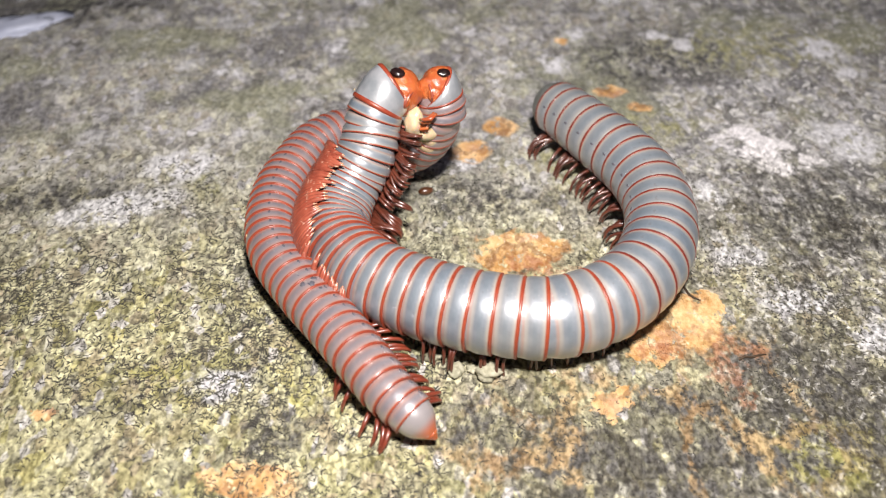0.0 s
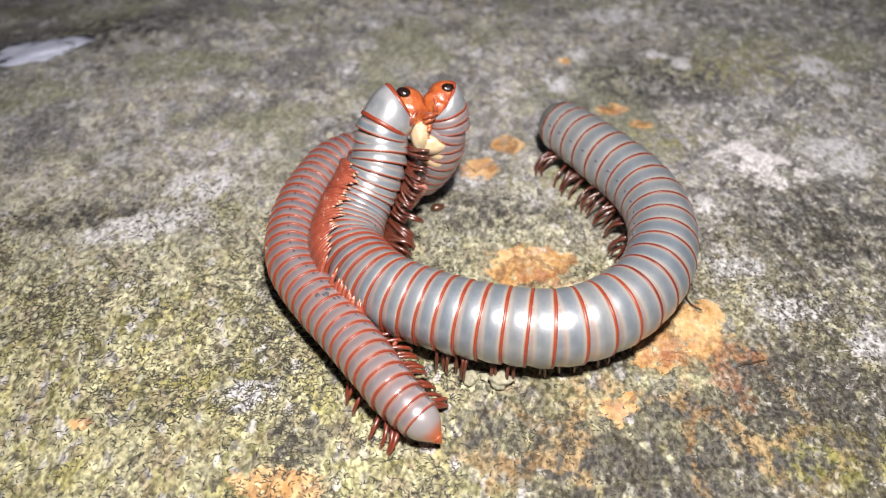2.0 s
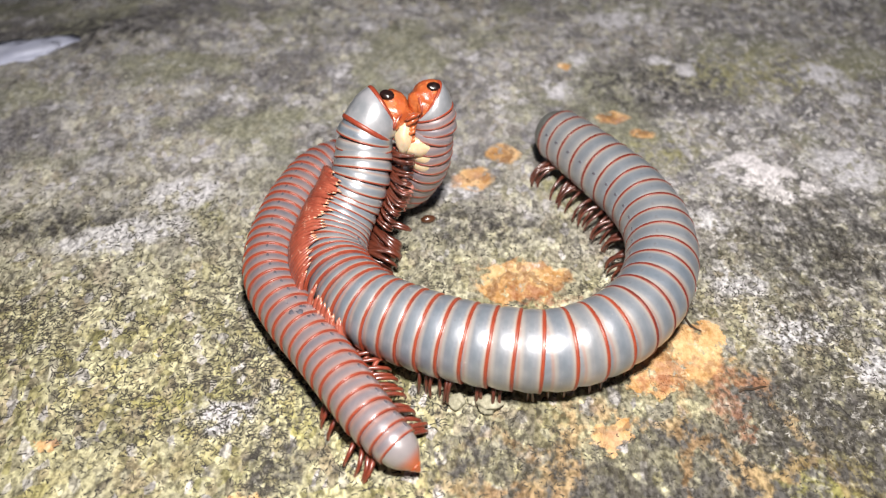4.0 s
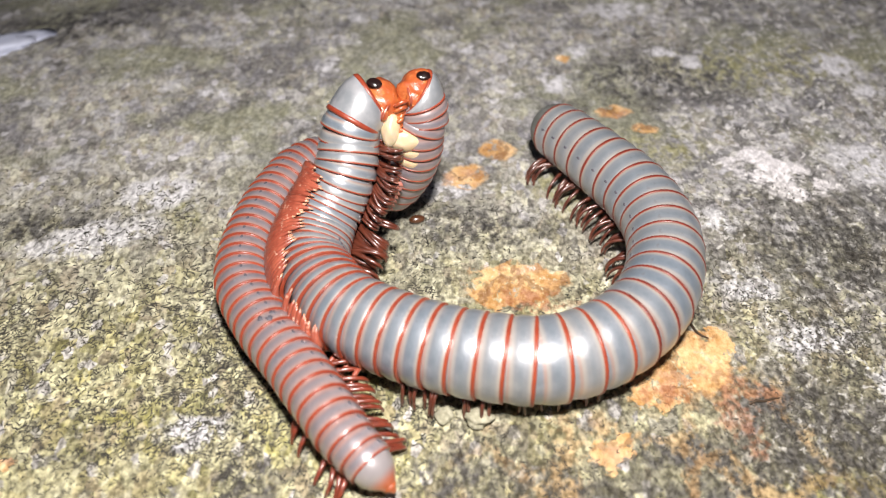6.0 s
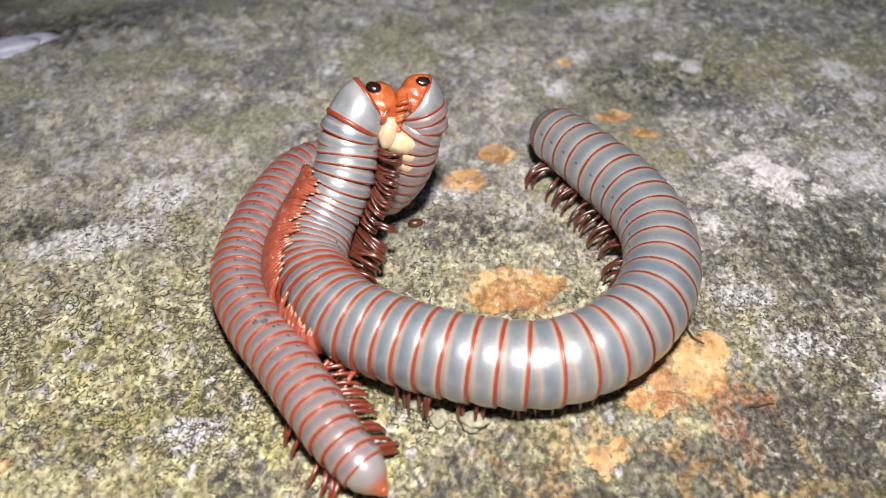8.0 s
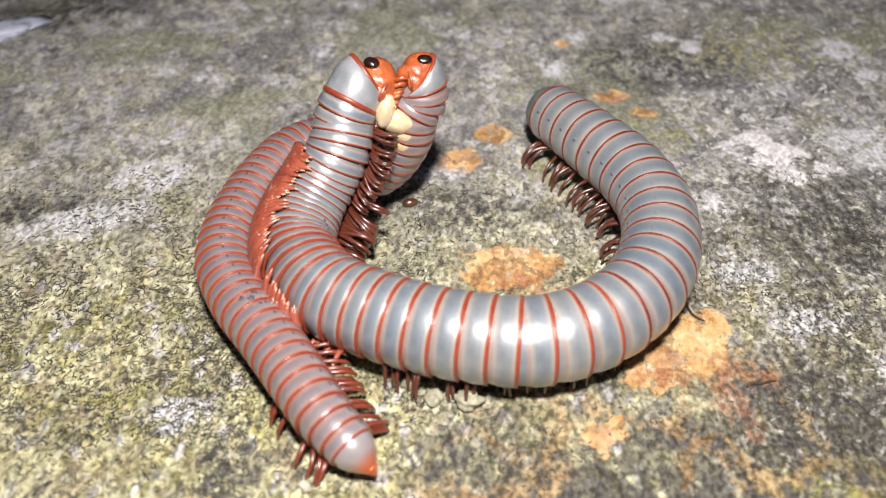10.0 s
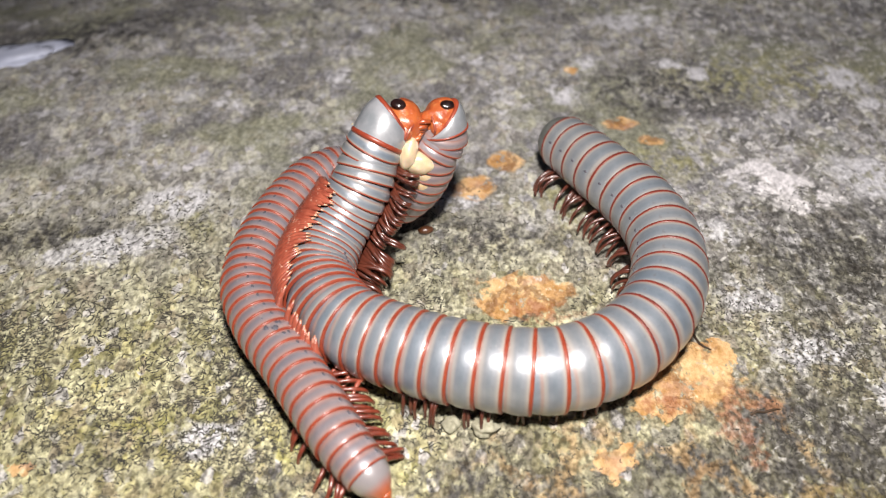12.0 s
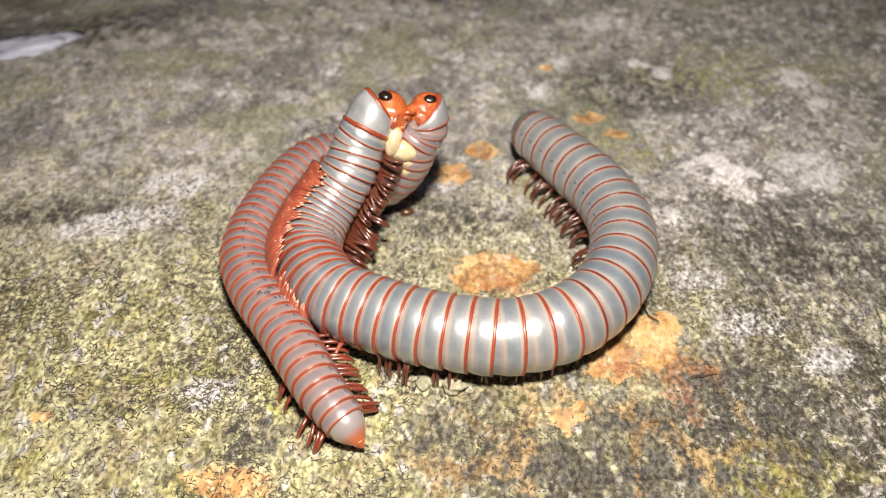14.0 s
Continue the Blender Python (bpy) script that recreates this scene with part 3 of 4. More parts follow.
DRIFT_B = [
    (0, [(0.19, -0.02, 0), (0.09, 0, 0), (0.068, -0.01, 0), (0, 0, 0), (-0.033, 0, 0), (-0.05, 0, 0), (-0.05, -0.01, 0), (-0.113, -0.01, 0), (-0.149, -0.02, 0), (-0.183, -0.02, 0)]),
    (5, [(0.154, -0.042, 0), (0.08, 0.02, 0), (0.04, 0.048, 0), (0, 0, 0), (-0.023, 0.014, 0), (-0.07, 0.036, 0), (-0.1, 0.08, 0), (-0.18, 0.127, 0), (-0.18, 0.147, 0), (-0.197, 0.177, 0)]),
    (8, [(0, 0, 0), (0.02, 0.03, 0), (0.02, 0.05, 0), (0, 0, 0), (0, 0.02, 0), (0, 0.04, 0), (0, 0.07, 0), (-0.03, 0.12, 0), (0, 0.13, 0), (0, 0.14, 0)]),
    (10, [(0.05, 0, 0), (0.05, 0, 0), (0.05, -0.02, 0), (0, 0, 0), (0.03, 0, 0), (0.02, 0, 0), (0.03, 0, 0), (0.06, 0.03, 0), (0.08, 0.05, 0), (0.1, 0.08, 0)]),
    (13, [(0.05, 0.15, 0), (0.05, 0.06, 0), (0, -0.02, 0), (0, 0, 0), (-0.01, -0.06, 0), (-0.07, -0.08, 0), (-0.11, -0.08, 0), (-0.07, -0.1, 0), (-0.06, -0.1, 0), (-0.045, -0.1, 0)]),
    (17, [(0.144, 0, -0.259), (0.085, 0, -0.173), (0.044, 0, -0.124), (0, 0, 0), (0.047, 0, -0.018), (0.071, 0, -0.058), (0.06, 0, -0.011), (0.15, 0, -0.125), (0.148, 0, -0.163), (0.182, 0, -0.163)]),
    (18, [(0.144, 0, -0.259), (0.085, 0, -0.173), (0.044, 0, -0.124), (0, 0, 0), (0.047, 0, -0.018), (0.071, 0, -0.058), (0.06, 0, -0.011), (0.202, 0, -0.146), (0.199, 0, -0.188), (0.247, 0, -0.188)]),
]


def spread(rows, count):
    """Values given at some control points, drawn out over all of them."""
    at = [r[0] for r in rows]
    val = np.array([r[1] for r in rows], float)
    flat = val.reshape(len(rows), -1)
    return np.stack([np.interp(range(count), at, c) for c in flat.T], 1).reshape(count, *val.shape[1:])


def curve(points, back, fine=24):
    """Dense places, ways and backs along a smooth line through the points, and the length up to each."""
    p = np.array(points, float)
    p = np.concatenate([[2 * p[0] - p[1]], p, [2 * p[-1] - p[-2]]])
    d = np.concatenate([[back[0]], back, [back[-1]]])
    out, ups = [], []
    for i in range(1, len(p) - 2):
        for u in np.linspace(0, 1, fine, endpoint=False):
            h = 0.5 * np.array([-u + 2 * u ** 2 - u ** 3, 2 - 5 * u ** 2 + 3 * u ** 3, u + 4 * u ** 2 - 3 * u ** 3, -u ** 2 + u ** 3])
            out.append(h @ p[i - 1:i + 3])
            ups.append(d[i] * (1 - u) + d[i + 1] * u)
    out.append(p[-2])
    ups.append(d[-2])
    out, ups = np.array(out), np.array(ups)
    way = np.gradient(out, axis=0)
    length = np.r_[0, np.cumsum(np.linalg.norm(np.diff(out, axis=0), axis=1))]
    return out, way, ups, length


def poses_along(spine, back, drift, shares, key):
    """The pose of every piece of a body at one of the key times."""
    moved = np.array(spine) + spread([(i, v) for i, v in drift], len(spine))[:, key]
    place, way, ups, length = curve(moved, spread(back, len(spine)))
    made = []
    for f in shares:
        s = f * length[-1]
        at, t, u = (Vector([np.interp(s, length, c) for c in a.T]) for a in (place, way, ups))
        t.normalize()
        right = t.cross(u).normalized()
        up = right.cross(t)
        m = Matrix((right, t, up)).transposed().to_4x4()
        m.translation = U * at
        made.append(m)
    return made


def leg_mesh(name, kind, side, reach, drop, r, sweep, thick, material):
    """A jointed leg: arched and set down, stretched out to clasp, or curled under."""
    s = side
    path, wide = [], []
    hip = Vector((0.10 * s, 0, -0.90 * r))
    for k in range(11):
        u = k / 10
        if kind == "curl":
            a = 0.66 * math.pi * u
            at = hip + Vector((s * reach * math.sin(a), 0, -0.5 * drop * (1 - math.cos(a))))
        elif kind == "clasp":
            at = hip + Vector((s * (reach - 0.10) * u, 0, (0.9 * r - drop) * u + 0.10 * math.sin(math.pi * u)))
        else:
            at = hip + Vector((s * (reach - 0.10) * math.sin(0.53 * math.pi * u), 0, (0.9 * r - drop) * u ** 1.6 + (0.34 * reach if drop < 1.45 * r else 0.06) * math.sin(math.pi * u ** 0.85)))
        path.append(at + Vector((0, sweep * u + 0.5 * sweep * math.sin(math.pi * u), 0)))
        wide.append(thick * (1.0 - (0.75 * u ** 1.5 if kind == "clasp" else 0.52 * u)) * (1.0 if k % 2 else 0.80) if k < 10 else 0.22 * thick)
    bm = tube(path, wide, 7)
    me = bpy.data.meshes.new(name)
    if kind == "clasp":
        bm.faces.ensure_lookup_table()
        for k in range(9 * 7, 10 * 7):
            bm.faces[k].material_index = 1
    bm.to_mesh(me)
    bm.free()
    me.materials.append(material)
    if kind == "clasp":
        me.materials.append(LEG_TIP)
    me.shade_smooth()
    return me


def body_ring(thing, r, flare, length, shell, hem_material):
    """One ring of the body: a shell that flares towards its red band behind."""
    L = length

    def flared(rows):
        return [(y, k * (1 + flare * max(-0.55, min(0.55, -y / L)))) for y, k in rows]

    profile = [(-0.46 * L, 0.975 * r), (-0.43 * L, 0.988 * r), (-0.38 * L, 0.996 * r), (-0.26 * L, 1.0 * r), (-0.12 * L, 1.004 * r), (0.06 * L, 1.006 * r), (0.22 * L, 0.995 * r), (0.34 * L, 0.976 * r), (0.42 * L, 0.966 * r), (0.55 * L, 0.957 * r), (0.80 * L, 0.93 * r), (1.10 * L, 0.87 * r), (1.5 * L, 0.74 * r)]
    ring = part("body_ring", lathe(flared(profile)), shell, thing)
    w = 0.72 if shell == SHELL_B else 0.9
    hem = [(-0.53 * L, 0.90 * r), (-0.54 * L, 0.972 * r), (-0.525 * L, 0.990 * r), (-0.50 * L, 1.000 * r), ((-0.50 + 0.03 * w) * L, 1.003 * r), ((-0.50 + 0.07 * w) * L, 1.002 * r), ((-0.50 + 0.10 * w) * L, 0.999 * r), ((-0.50 + 0.11 * w) * L, 0.97 * r)]
    part("band", lathe(flared(hem)), hem_material, ring, "raised red hind margin")
    return ring


def pore(ring, r, side, angle):
    a = radians(angle) * side
    bm = lump((0.015, 0.026, 0.005), 1.0, 0.3, 2)
    bmesh.ops.transform(bm, matrix=Matrix.Translation((U * r * 0.998 * math.sin(a), U * 0.02, U * r * 0.998 * math.cos(a))) @ Matrix.Rotation(a, 4, "Y"), verts=bm.verts)
    part("pore", bm, PORE, ring, "small dark gland opening")


def dirt(ring, r, y, angle, size, material, name, label):
    a = radians(angle)
    bm = lump((size, 1.3 * size, 0.5 * size), 10 * angle + y, 0.5, 2)
    bmesh.ops.transform(bm, matrix=Matrix.Translation((U * r * 1.004 * math.sin(a), U * y, U * r * 1.004 * math.cos(a))) @ Matrix.Rotation(a, 4, "Y"), verts=bm.verts)
    part(name, bm, material, ring, label)


def build_head(thing, r, tuck, ahead, sink):
    """Rounded orange head with dark eyes, mouthparts and short feelers."""
    bm = lump((0.80 * r, 0.66 * r, 0.86 * r), 3.0, 0.10, 4)
    for v in bm.verts:
        v.co *= 1 + 0.035 * noise.noise(v.co * 2600) + 0.02 * noise.noise(v.co * 6000)
    for v in bm.verts:
        z = v.co.z / (U * r)
        v.co.y *= 1.35 if v.co.y > 0 and z < 0.3 else 1.15
        v.co.y -= 0.10 * U * r * max(0, z) ** 2
        if z < -0.2:
            v.co.x *= 1 - 0.25 * min(1.0, -z - 0.2)
            v.co.y += 0.12 * U * r * (-z - 0.2)
    low = -sink
    eye_at = tuck - 0.10 + 0.4 * ahead
    tuck += ahead
    bmesh.ops.translate(bm, vec=(0, tuck * U * r, low * U * r), verts=bm.verts)
    head = part("head", bm, HEAD, thing, "shiny orange-red head")
    for s in (-1, 1):
        bm = lump((0.14 * r, 0.30 * r, 0.23 * r), 7.0, 0.10, 4)
        bmesh.ops.transform(bm, matrix=Matrix.Translation((U * 0.62 * r * s, U * eye_at * r, U * (0.54 + 0.6 * low) * r)) @ Matrix.Rotation(radians(-42 * s), 4, "Y"), verts=bm.verts)
        part("eye", bm, EYE, head, "dark glossy eye patch")
        bm = lump((0.24 * r, 0.36 * r, 0.42 * r), 11.0 + s, 0.12, 3, (0.55 * r * s, (tuck + 0.26) * r, (low - 0.36) * r))
        part("mandible", bm, HEAD, head, "bulging orange mandible")
        path = [(x * r * s, (tuck + y) * r, (low + z) * r) for x, y, z in ((0.45, 0.45, 0.15), (0.60, 0.55, 0.02), (0.72, 0.50, -0.22), (0.74, 0.45, -0.45), (0.66, 0.45, -0.65))]
        part("antenna", tube(path, [0.06 * r, 0.07 * r, 0.06 * r, 0.07 * r, 0.04 * r], 8), LEG_CLASP, head, "short orange-red feeler")
    bm = lump((0.30 * r, 0.25 * r, 0.22 * r), 19.0, 0.15, 3, (0, (tuck + 0.3) * r, (low - 0.85) * r))
    part("mouthpart", bm, LEG_RED, head)
    return head


def slant(bm, L, tilt):
    """Draws the front rim of the collar forward on its upper side and bends it down."""
    for v in bm.verts:
        y = max(0.0, v.co.y / (U * L))
        v.co.y += tilt * v.co.z * min(1.0, y)
        v.co.z -= 0.22 * U * L * y ** 2
    return bm


def build_millipede(label, shell, radius, lengths, leg_rule, pores, tail_label, tilt, tuck, ahead, sink):
    """An animal of tail cone, rings, collar and head, in one line of pieces."""
    thing = tagged(new("millipede"), label, "millipede", "mating millipedes")
    total = sum(lengths)
    pieces, shares, s = [], [], 0.0
    last = len(lengths) - 1
    for i, L in enumerate(lengths):
        f = (s + L / 2) / total
        s += L
        r = radius(f)
        if i == 0:
            ob = build_tail(thing, r, L, "cone" in tail_label, tail_label)
        elif i == last:
            ob = build_head(thing, r, tuck, ahead, sink)
        elif i == last - 1:
            f -= 0.40 * L / total
            prof = [(-0.10 * L, 0.985 * r), (0.10 * L, 1.0 * r), (0.35 * L, 1.0 * r), (0.55 * L, 0.965 * r), (0.72 * L, 0.90 * r), (0.82 * L, 0.83 * r), (0.83 * L, 0.68 * r), (0.70 * L, 0.40 * r), (0.60 * L, 0.1 * r)]
            ob = part("collar", slant(lathe(prof), L, tilt), PLATE, thing, "smooth broad grey collar behind the head")
            hem = [(-0.20 * L, 0.92 * r), (-0.22 * L, 0.985 * r), (-0.18 * L, 1.02 * r), (-0.12 * L, 1.028 * r), (-0.06 * L, 1.018 * r), (-0.04 * L, 0.96 * r)]
            part("band", slant(lathe(hem), L, tilt), BAND, ob, "red hind margin")
            hem = [(0.75 * L, 0.87 * r), (0.77 * L, 0.892 * r), (0.83 * L, 0.845 * r), (0.86 * L, 0.79 * r), (0.85 * L, 0.70 * r)]
            part("band", slant(lathe(hem), L, tilt), BAND, ob, "red front margin")
        else:
            ob = body_ring(thing, r, 0.07 if f > 0.72 else 0.02, L, shell, BAND_SHADED if shell == SHELL_A and f < 0.44 else BAND)
            leg_rule(ob, i, f, r, L)
            for side, angle in pores(f):
                pore(ob, r, side, angle)
        pieces.append(ob)
        shares.append(f)
    return thing, pieces, shares


def build_tail(thing, r, L, pointed, label):
    prof = [(-0.62 * L, 0.04 * r), (-0.60 * L, 0.28 * r), (-0.48 * L, 0.60 * r), (-0.25 * L, 0.84 * r), (0.1 * L, 0.97 * r), (0.5 * L, 0.99 * r), (0.9 * L, 0.93 * r)] if not pointed else [(-0.98 * L, 0.05 * r), (-0.90 * L, 0.18 * r), (-0.6 * L, 0.45 * r), (-0.25 * L, 0.74 * r), (0.1 * L, 0.93 * r), (0.5 * L, 1.0 * r), (0.8 * L, 0.95 * r)]
    ob = part("tail_plate", lathe(prof, close_back=True), TAIL if pointed else BLUNT, thing, label)
    if not pointed:
        return ob
    tip = [(-1.12 * L, 0.02 * r), (-1.06 * L, 0.10 * r), (-0.93 * L, 0.20 * r), (-0.80 * L, 0.315 * r), (-0.72 * L, 0.36 * r), (-0.71 * L, 0.30 * r)]
    part("tail_tip", lathe(tip, close_back=True), HEAD, ob, "orange pointed tip")
    return ob


rng_legs = random.Random(11)
LEGS = {}


def leg(ring, key, side, reach, drop, r, thick, material, y):
    kind = "curl" if "curl" in key else "clasp" if "clasp" in key else "comb" if "comb" in key else "arch"
    sweep = rng_legs.choice((-0.12, -0.08, -0.04) if kind == "curl" else (0.02, 0.04) if kind == "clasp" else (-0.19, -0.15, -0.12) if kind == "comb" else (-0.10, -0.02, 0.06))
    code = (key, side, sweep)
    if code not in LEGS:
        LEGS[code] = leg_mesh("leg", kind, side, reach, drop, r, sweep, thick, material)
    ob = share("leg", LEGS[code], ring)
    ob.location = (0, U * y, 0)
    loose = 1.6 if kind == "curl" else 0.5 if kind in ("clasp", "comb") else 1.0
    ob.rotation_euler = (radians(loose * rng_legs.uniform(-7, 7)), radians(loose * rng_legs.uniform(-8, 8)), radians(loose * rng_legs.uniform(-9, 9)))


def legs_a(ring, i, f, r, L):
    if f < 0.03 or f > 0.93:
        return
    for y in (-0.25 * L, 0.25 * L):
        up = f > 0.73
        show = 0.53 < f < 0.64
        if up:
            for shift in (-0.16, 0.0, 0.16):
                leg(ring, "a_curl" if f < 0.86 else "a_high_curl", 1, 0.37 if f < 0.86 else 0.24, 0.37 if f < 0.86 else 0.24, r, 0.036 if f < 0.86 else 0.028, LEG_DARK if f < 0.88 else LEG_RED, y + shift * L)
        else:
            leg(ring, "a_in", 1, 0.50, 0.56, r, 0.031, LEG_DARK, y)
            if y < 0 and f < 0.45:
                leg(ring, "a_in", 1, 0.50, 0.56, r, 0.031, LEG_DARK, 0.0)
        if 0.66 < f < 0.86:
            leg(ring, "a_clasp", -1, 0.56, 0.34, r, 0.050, LEG_CLASP, y)
        elif up:
            leg(ring, "a_tuck_curl", -1, 0.15, 0.20, r, 0.030, LEG_RED, y)
        else:
            leg(ring, "a_out" if show else "a_under", -1, 0.37 if show else 0.16, 0.56, r, 0.034, LEG_DARK, y)


def legs_b(ring, i, f, r, L):
    if f < 0.04 or f > 0.94:
        return
    for y in (-0.25 * L, 0.25 * L):
        if 0.20 < f < 0.64:
            leg(ring, "b_under", -1, 0.10, 0.60, r, 0.042, LEG_CLASP, y)
        elif f > 0.70:
            leg(ring, "b_curl", 1, 0.13, 0.20, r, 0.028, LEG_CLASP, y)
            leg(ring, "b_curl", -1, 0.13, 0.20, r, 0.028, LEG_CLASP, y)
        else:
            leg(ring, "b_comb", 1, 0.50, 0.40, r, 0.036, LEG_RED, y)
            if i % 4 != 1 and y < 0 or i % 7 == 3:
                leg(ring, "b_comb", -1, 0.37, 0.42, r, 0.034, LEG_RED, y)


def radius_a(f):
    return float(np.interp(f, (0, 0.02, 0.06, 0.15, 0.45, 0.66, 0.74, 0.79, 0.85, 0.94, 0.965, 1), (0.30, 0.335, 0.36, 0.39, 0.42, 0.425, 0.415, 0.395, 0.35, 0.31, 0.30, 0.265)))


def radius_b(f):
    return float(np.interp(f, (0, 0.03, 0.08, 0.15, 0.5, 0.8, 0.93, 1), (0.19, 0.225, 0.265, 0.285, 0.315, 0.29, 0.275, 0.25)))


LENGTHS_A = [0.24, 0.21, 0.25] + [0.265] * 17 + [0.255, 0.25, 0.24, 0.225, 0.21, 0.195, 0.185, 0.175, 0.165, 0.155, 0.145, 0.135, 0.125] + [0.115] * 4 + [0.105] * 8 + [0.11, 0.11, 0.115, 0.115, 0.12, 0.12] + [0.32, 0.20]
LENGTHS_B = [0.20, 0.13, 0.14, 0.15] + [0.165] * 10 + [0.155] * 28 + [0.15] * 5 + [0.125] * 3 + [0.10] * 3 + [0.15, 0.20]
millipede_a, PIECES_A, SHARES_A = build_millipede(
    "large blue-grey millipede with red ring bands rearing its front", SHELL_A, radius_a, LENGTHS_A, legs_a,
    lambda f: [(1, 62)] if f < 0.8 else [], "blunt grey tail plate", 0.62, -0.30, 0.20, 0.16)
millipede_b, PIECES_B, SHARES_B = build_millipede(
    "slender mauve-grey millipede with red bands and orange tail tip", SHELL_B, radius_b, LENGTHS_B, legs_b,
    lambda f: [(1, 38)], "smooth grey tail cone", 0.85, -0.52, 0.0, 0.0)

REST_B = poses_along(SPINE_B, BACK_B, DRIFT_B, SHARES_B, 3)


def on_b(name, n, bm, place, material, label):
    """A soft piece that sits at a place beside the ring n of the smaller animal."""
    turn = REST_B[n].inverted()
    bmesh.ops.transform(bm, matrix=turn @ Matrix.Translation([U * v for v in place]), verts=bm.verts)
    part(name, bm, material, PIECES_B[n], label)




def build_clasp():
    """The legs of the smaller animal that hold the other body: each rises between the two and lies over the other's flank."""
    rng = random.Random(31)
    lines = [curve(np.array(SPINE_A) + spread(DRIFT_A, len(SPINE_A))[:, key], spread(BACK_A, len(SPINE_A))) for key in range(len(BEATS))]
    line, way, _, length = lines[3]
    tracks = [poses_along(SPINE_B, BACK_B, DRIFT_B, SHARES_B, key) for key in range(len(BEATS))]
    made = []
    for n, m in enumerate(REST_B):
        f = SHARES_B[n]
        if not 0.22 < f < 0.59:
            continue
        r = radius_b(f)
        for k in range(5):
            if f < 0.34 and (k % 2 or rng.random() < 0.35):
                continue
            y = (k - 2) / 5 * LENGTHS_B[n] + rng.uniform(-0.012, 0.012)
            # the place on the other body beside this leg
            reach = f + y / sum(LENGTHS_B)
            j = int(np.searchsorted(length, length[-1] * np.interp(reach, (0.22, 0.32, 0.54, 0.66), (0.69, 0.75, 0.872, 0.912))))
            a, t, ra = Vector(line[j]), Vector(way[j]).normalized(), radius_a(length[j] / length[-1]) + 0.02
            d = Vector((-1, 0, 0))
            d = (d - d.dot(t) * t).normalized()
            w = Vector((0, -0.5, 1))
            w = (w - w.dot(t) * t - w.dot(d) * d).normalized()
            top = float(np.interp(f, (0.22, 0.31, 0.36, 0.41, 0.50, 0.545, 0.59), (25, 40, 66, 84, 78, 70, 38))) * rng.uniform(0.84, 1.02) * (1 + 0.07 * math.sin(3.1 * n)) - (12 if k % 2 else 0)
            hip = m @ Vector((U * 0.12, U * y, U * -0.75 * r)) / U
            path = [hip]
            for u in (0.0, 0.2, 0.4, 0.6, 0.8, 0.93, 1.0):
                ang = radians(-5 + (top + 5) * u)
                path.append(a + (ra + 0.022 + 0.02 * math.sin(math.pi * u)) * (math.cos(ang) * d + math.sin(ang) * w) + t * (0.05 * u + rng.uniform(-0.006, 0.006)))
            bm = tube(path, [0.046, 0.046, 0.036, 0.042, 0.030, 0.028, 0.013, 0.003], 7)
            bm.faces.ensure_lookup_table()
            for q in range(6 * 7, 7 * 7):
                bm.faces[q].material_index = 1
            bmesh.ops.translate(bm, vec=-U * hip, verts=bm.verts)
            ob = part("leg", bm, LEG_CLASP, millipede_b)
            ob.data.materials.append(LEG_TIP)
            with_a = [Vector(lines[key][0][j] - line[j]) for key in range(len(BEATS))]
            with_b = [(tracks[key][n].translation - m.translation) / U for key in range(len(BEATS))]
            made.append((ob, [U * (hip + 0.75 * p + 0.25 * q) for p, q in zip(with_a, with_b)]))
    return made


CLASP = build_clasp()
on_b("membrane", -9, lump((0.11, 0.15, 0.20), 5.0, 0.10, 4), (-0.30, 9.22, 1.55), CREAM, "swollen cream-white soft skin on the belly")
on_b("membrane", -9, lump((0.19, 0.13, 0.14), 8.0, 0.06, 4), (-0.16, 9.22, 1.44), CREAM, "swollen cream-white soft skin on the belly")


def soft_skin(n, wide):
    """A curved pale patch of skin on the flank of a ring that faces the other animal."""
    r, L = radius_b(SHARES_B[n]), LENGTHS_B[n]
    to = REST_B[n].to_3x3().inverted() @ Vector((-0.50, -0.86, 0.0))
    mid = math.atan2(to.x, to.z)
    bm = bmesh.new()
    rows = []
    for i in range(7):
        v = i / 6
        row = []
        for k in range(17):
            u = k / 16
            swell = math.sin(math.pi * u) ** 0.6 * math.sin(math.pi * v) ** 0.5
            rad = r * (0.985 + 0.055 * swell)
            ang = mid + radians(wide) * (u - 0.5)
            row.append(bm.verts.new((U * rad * math.sin(ang), U * L * (0.80 * v - 0.38), U * rad * math.cos(ang))))
        rows.append(row)
    for p, q in zip(rows, rows[1:]):
        for k in range(16):
            bm.faces.new((p[k], p[k + 1], q[k + 1], q[k]))
    bmesh.ops.recalc_face_normals(bm, faces=bm.faces)
    part("membrane", bm, CREAM, PIECES_B[n], "stretched cream-white soft skin on the flank")


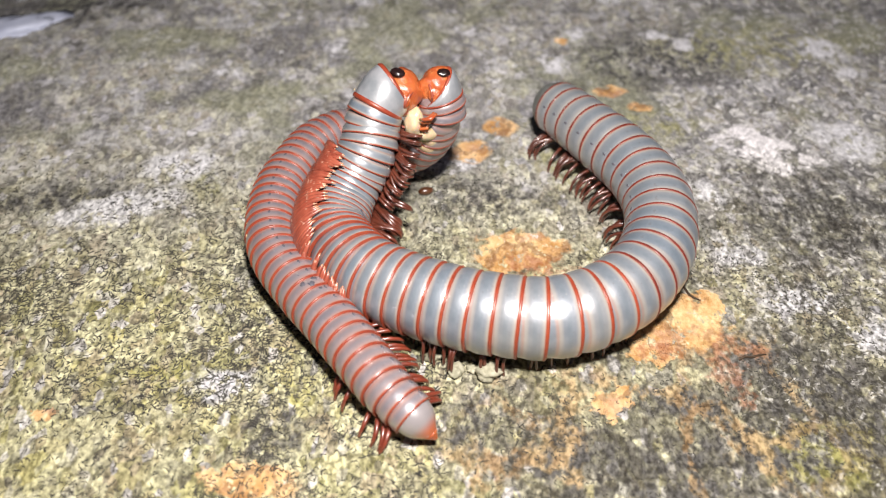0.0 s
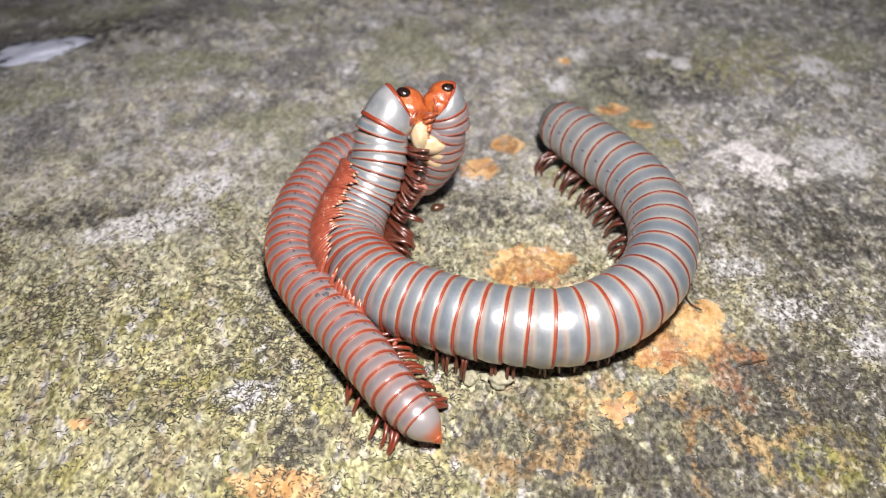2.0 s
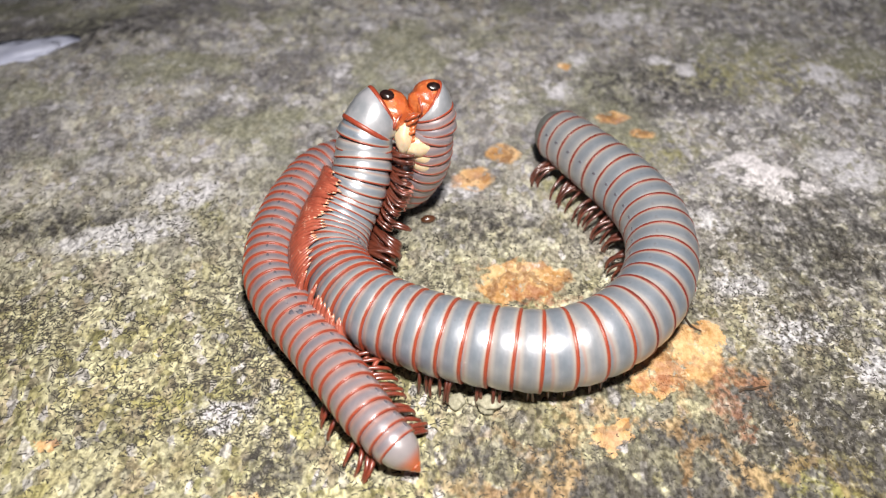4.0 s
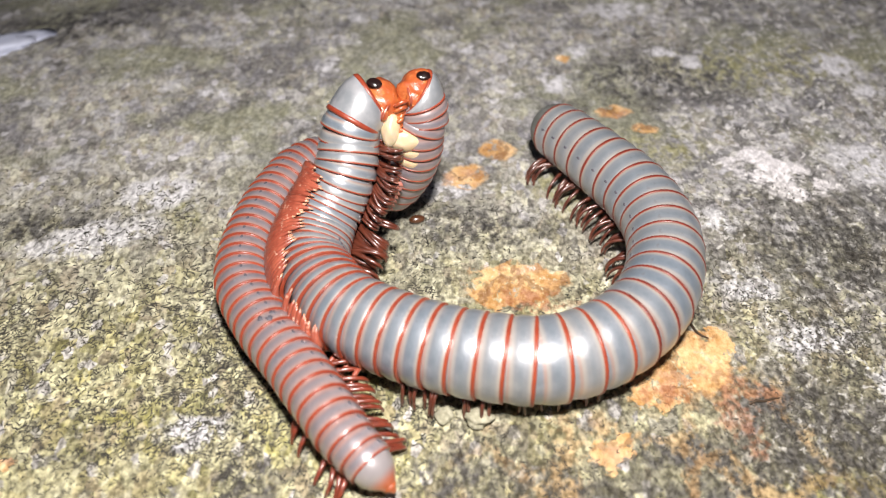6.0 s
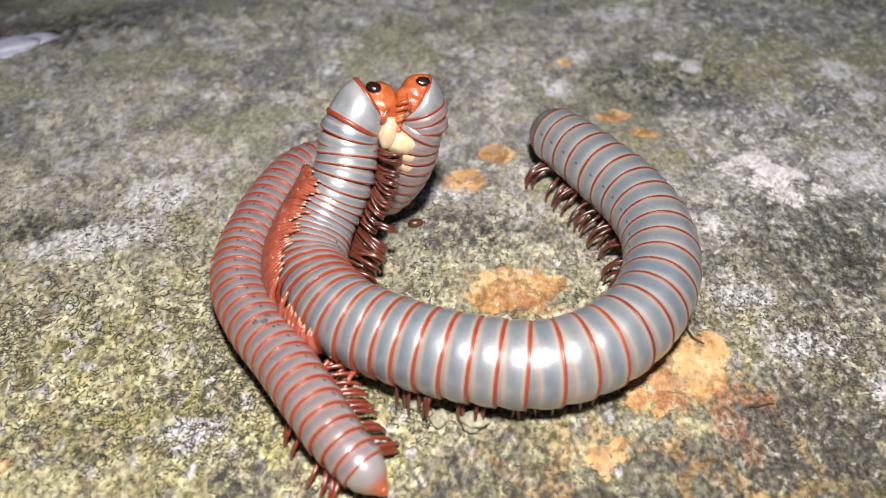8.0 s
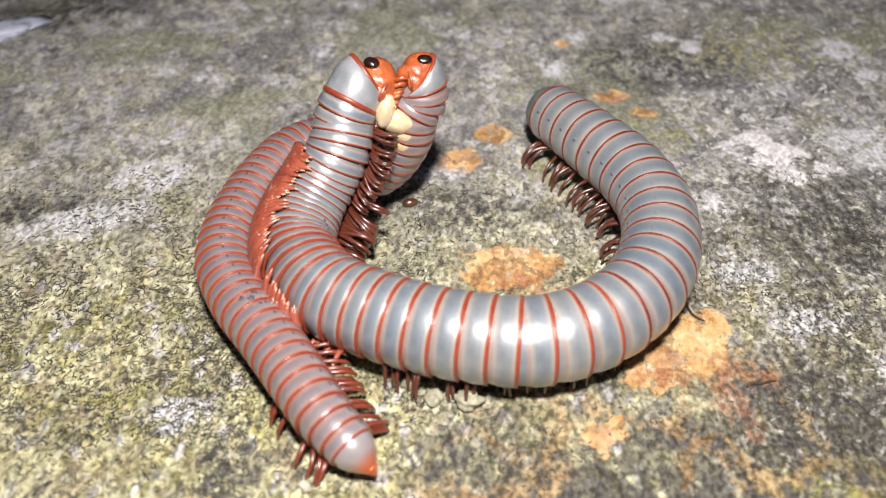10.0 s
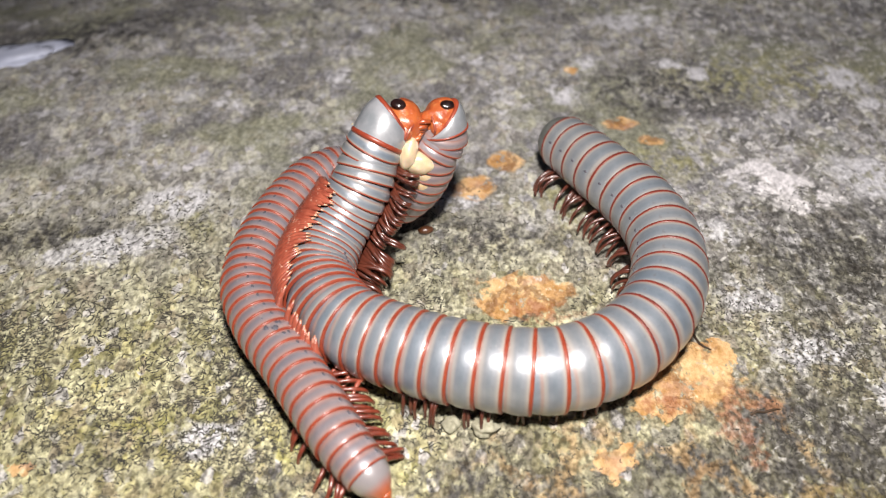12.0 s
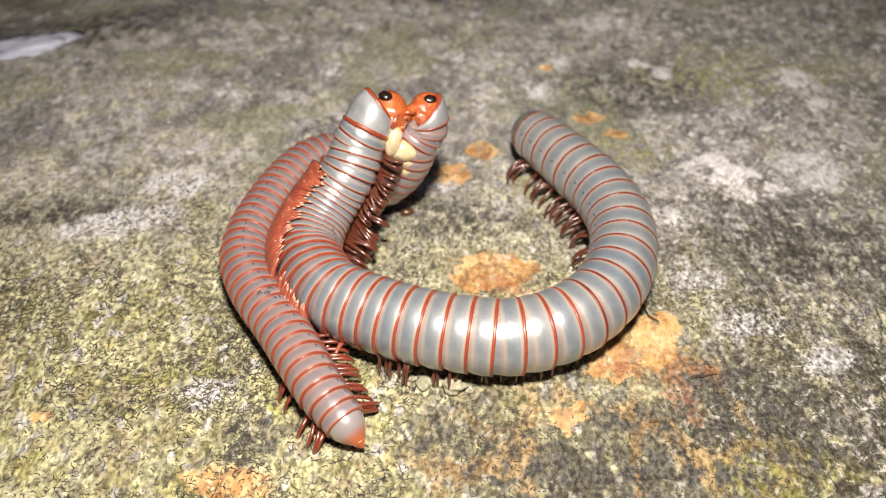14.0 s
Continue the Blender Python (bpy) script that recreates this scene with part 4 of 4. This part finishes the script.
for ring_back, wide in ((-7, 70), (-8, 70)):
    soft_skin(ring_back, wide)
rng_palp = random.Random(21)
for k in range(9):
    foot = Vector((-0.13 - 0.010 * k, 9.22 + rng_palp.uniform(-0.03, 0.03), 1.86 - 0.036 * k))
    bend = foot + Vector((-0.07 + 0.012 * k, -0.07, rng_palp.uniform(-0.03, 0.02)))
    palp = tube([foot, bend, bend + Vector((-0.06, 0.01, -0.05)), bend + Vector((-0.09, 0.04, -0.09))], [0.022, 0.027, 0.021, 0.008], 8)
    on_b("leg", -5, palp, (0, 0, 0), HEAD, "short orange-red front leg")
for k in range(7):
    tip = Vector((-0.17 - 0.018 * k, 9.10, 0.94 - 0.055 * k))
    flap = tube([tip + Vector((-0.13, 0.06, 0.06)), tip + Vector((-0.08, 0.0, 0.05)), tip + Vector((-0.03, 0, 0.02)), tip + Vector((0.01, 0, -0.02))], [0.035, 0.045, 0.034, 0.006], 8)
    on_b("flap", -13, flap, (0, 0, 0), FLAP, "pale pink leg pressed against the other body")

for n_ring, y, angle, size in ((12, 0.02, 8, 0.028), (12, -0.03, 22, 0.034), (12, 0.03, 33, 0.022), (13, 0.0, 16, 0.02), (11, 0.02, 28, 0.02)):
    dirt(PIECES_B[n_ring], 0.285, y, angle, size, PORE, "stain", "dark scuffed stain")
for n_ring, y, angle, size in ((18, 0.0, -38, 0.014), (19, 0.05, -30, 0.018), (20, 0.0, -36, 0.016), (20, 0.06, -24, 0.010), (22, 0.0, -33, 0.012), (25, 0.02, 20, 0.010)):
    dirt(PIECES_B[n_ring], 0.297, y, angle, size, CREAM, "mite", "tiny whitish speck clinging to the shell")
dirt(PIECES_A[27], 0.41, 0.0, 10, 0.028, CREAM, "mite", "tiny yellowish speck clinging to the shell")
dirt(PIECES_A[-2], 0.33, 0.0, 10, 0.010, CREAM, "mite", "tiny whitish speck clinging to the shell")

# ---- small things ----
def rest(name, bm, material, x, y, label, category, lift=0.0, turn=0.0):
    ob = part(name, bm, material, None)
    ob.matrix_basis = pose(U * x, U * y, U * (bark_height(x, y) + lift), 0, 0, turn)
    return tagged(ob, label, category)


FLAKE = plain_material("bluish_white_flake", (0.50, 0.53, 0.68), (0.66, 0.69, 0.83), 0.7, 0.0, 3.0)
rest("bark_flake", lump((0.70, 0.32, 0.05), 3.0, 0.6), FLAKE, -6.40, 13.72, "long bluish-white flake lying on the bark", "flake", 0.02, 24)
rest("seed", lump((0.095, 0.055, 0.05), 2.0, 0.08), SEED, -0.02, 9.56, "small glossy brown seed lying on the bark", "seed", 0.04, 15)


for x, y, size, seed, turn in ((0.085, 6.85, 0.115, 1.0, 20), (0.30, 6.66, 0.12, 4.0, 70), (0.63, 6.61, 0.17, 9.0, 10), (0.47, 6.68, 0.075, 6.0, 0), (0.19, 6.74, 0.05, 2.0, 40)):
    rest("crumb", lump((0.8 * size, 0.65 * size, 0.45 * size), seed, 0.55), CRUMB, x, y, "pale crumb of lichen crust on the bark", "crumb", 0.35 * size, turn)
for path in ([(2.875, 8.005), (2.90, 7.90), (2.928, 7.794), (2.97, 7.74), (3.033, 7.70)], [(3.264, 6.837), (3.33, 6.88), (3.413, 6.876), (3.50, 6.91), (3.575, 6.917)], [(2.718, 4.886), (2.80, 4.84), (2.86, 4.87), (2.96, 4.85), (3.094, 4.869)]):
    fibre = tube([(x, y, bark_height(x, y) + 0.012) for x, y in path], [0.008, 0.016, 0.014, 0.012, 0.005], 6)
    tagged(part("bark_fibre", fibre, TWIG, None), "thin dark curled fibre lying on the bark", "fibre", "bark fibres")


def motions():
    for pieces, spine, back, drift, shares in ((PIECES_A, SPINE_A, BACK_A, DRIFT_A, SHARES_A), (PIECES_B, SPINE_B, BACK_B, DRIFT_B, SHARES_B)):
        tracks = [poses_along(spine, back, drift, shares, k) for k in range(len(BEATS))]
        for n, ob in enumerate(pieces):
            walk(ob, [(t, tracks[k][n]) for k, t in enumerate(BEATS)])
    for ob, places in CLASP:
        walk(ob, [(t, Matrix.Translation(places[k])) for k, t in enumerate(BEATS)])


motions()
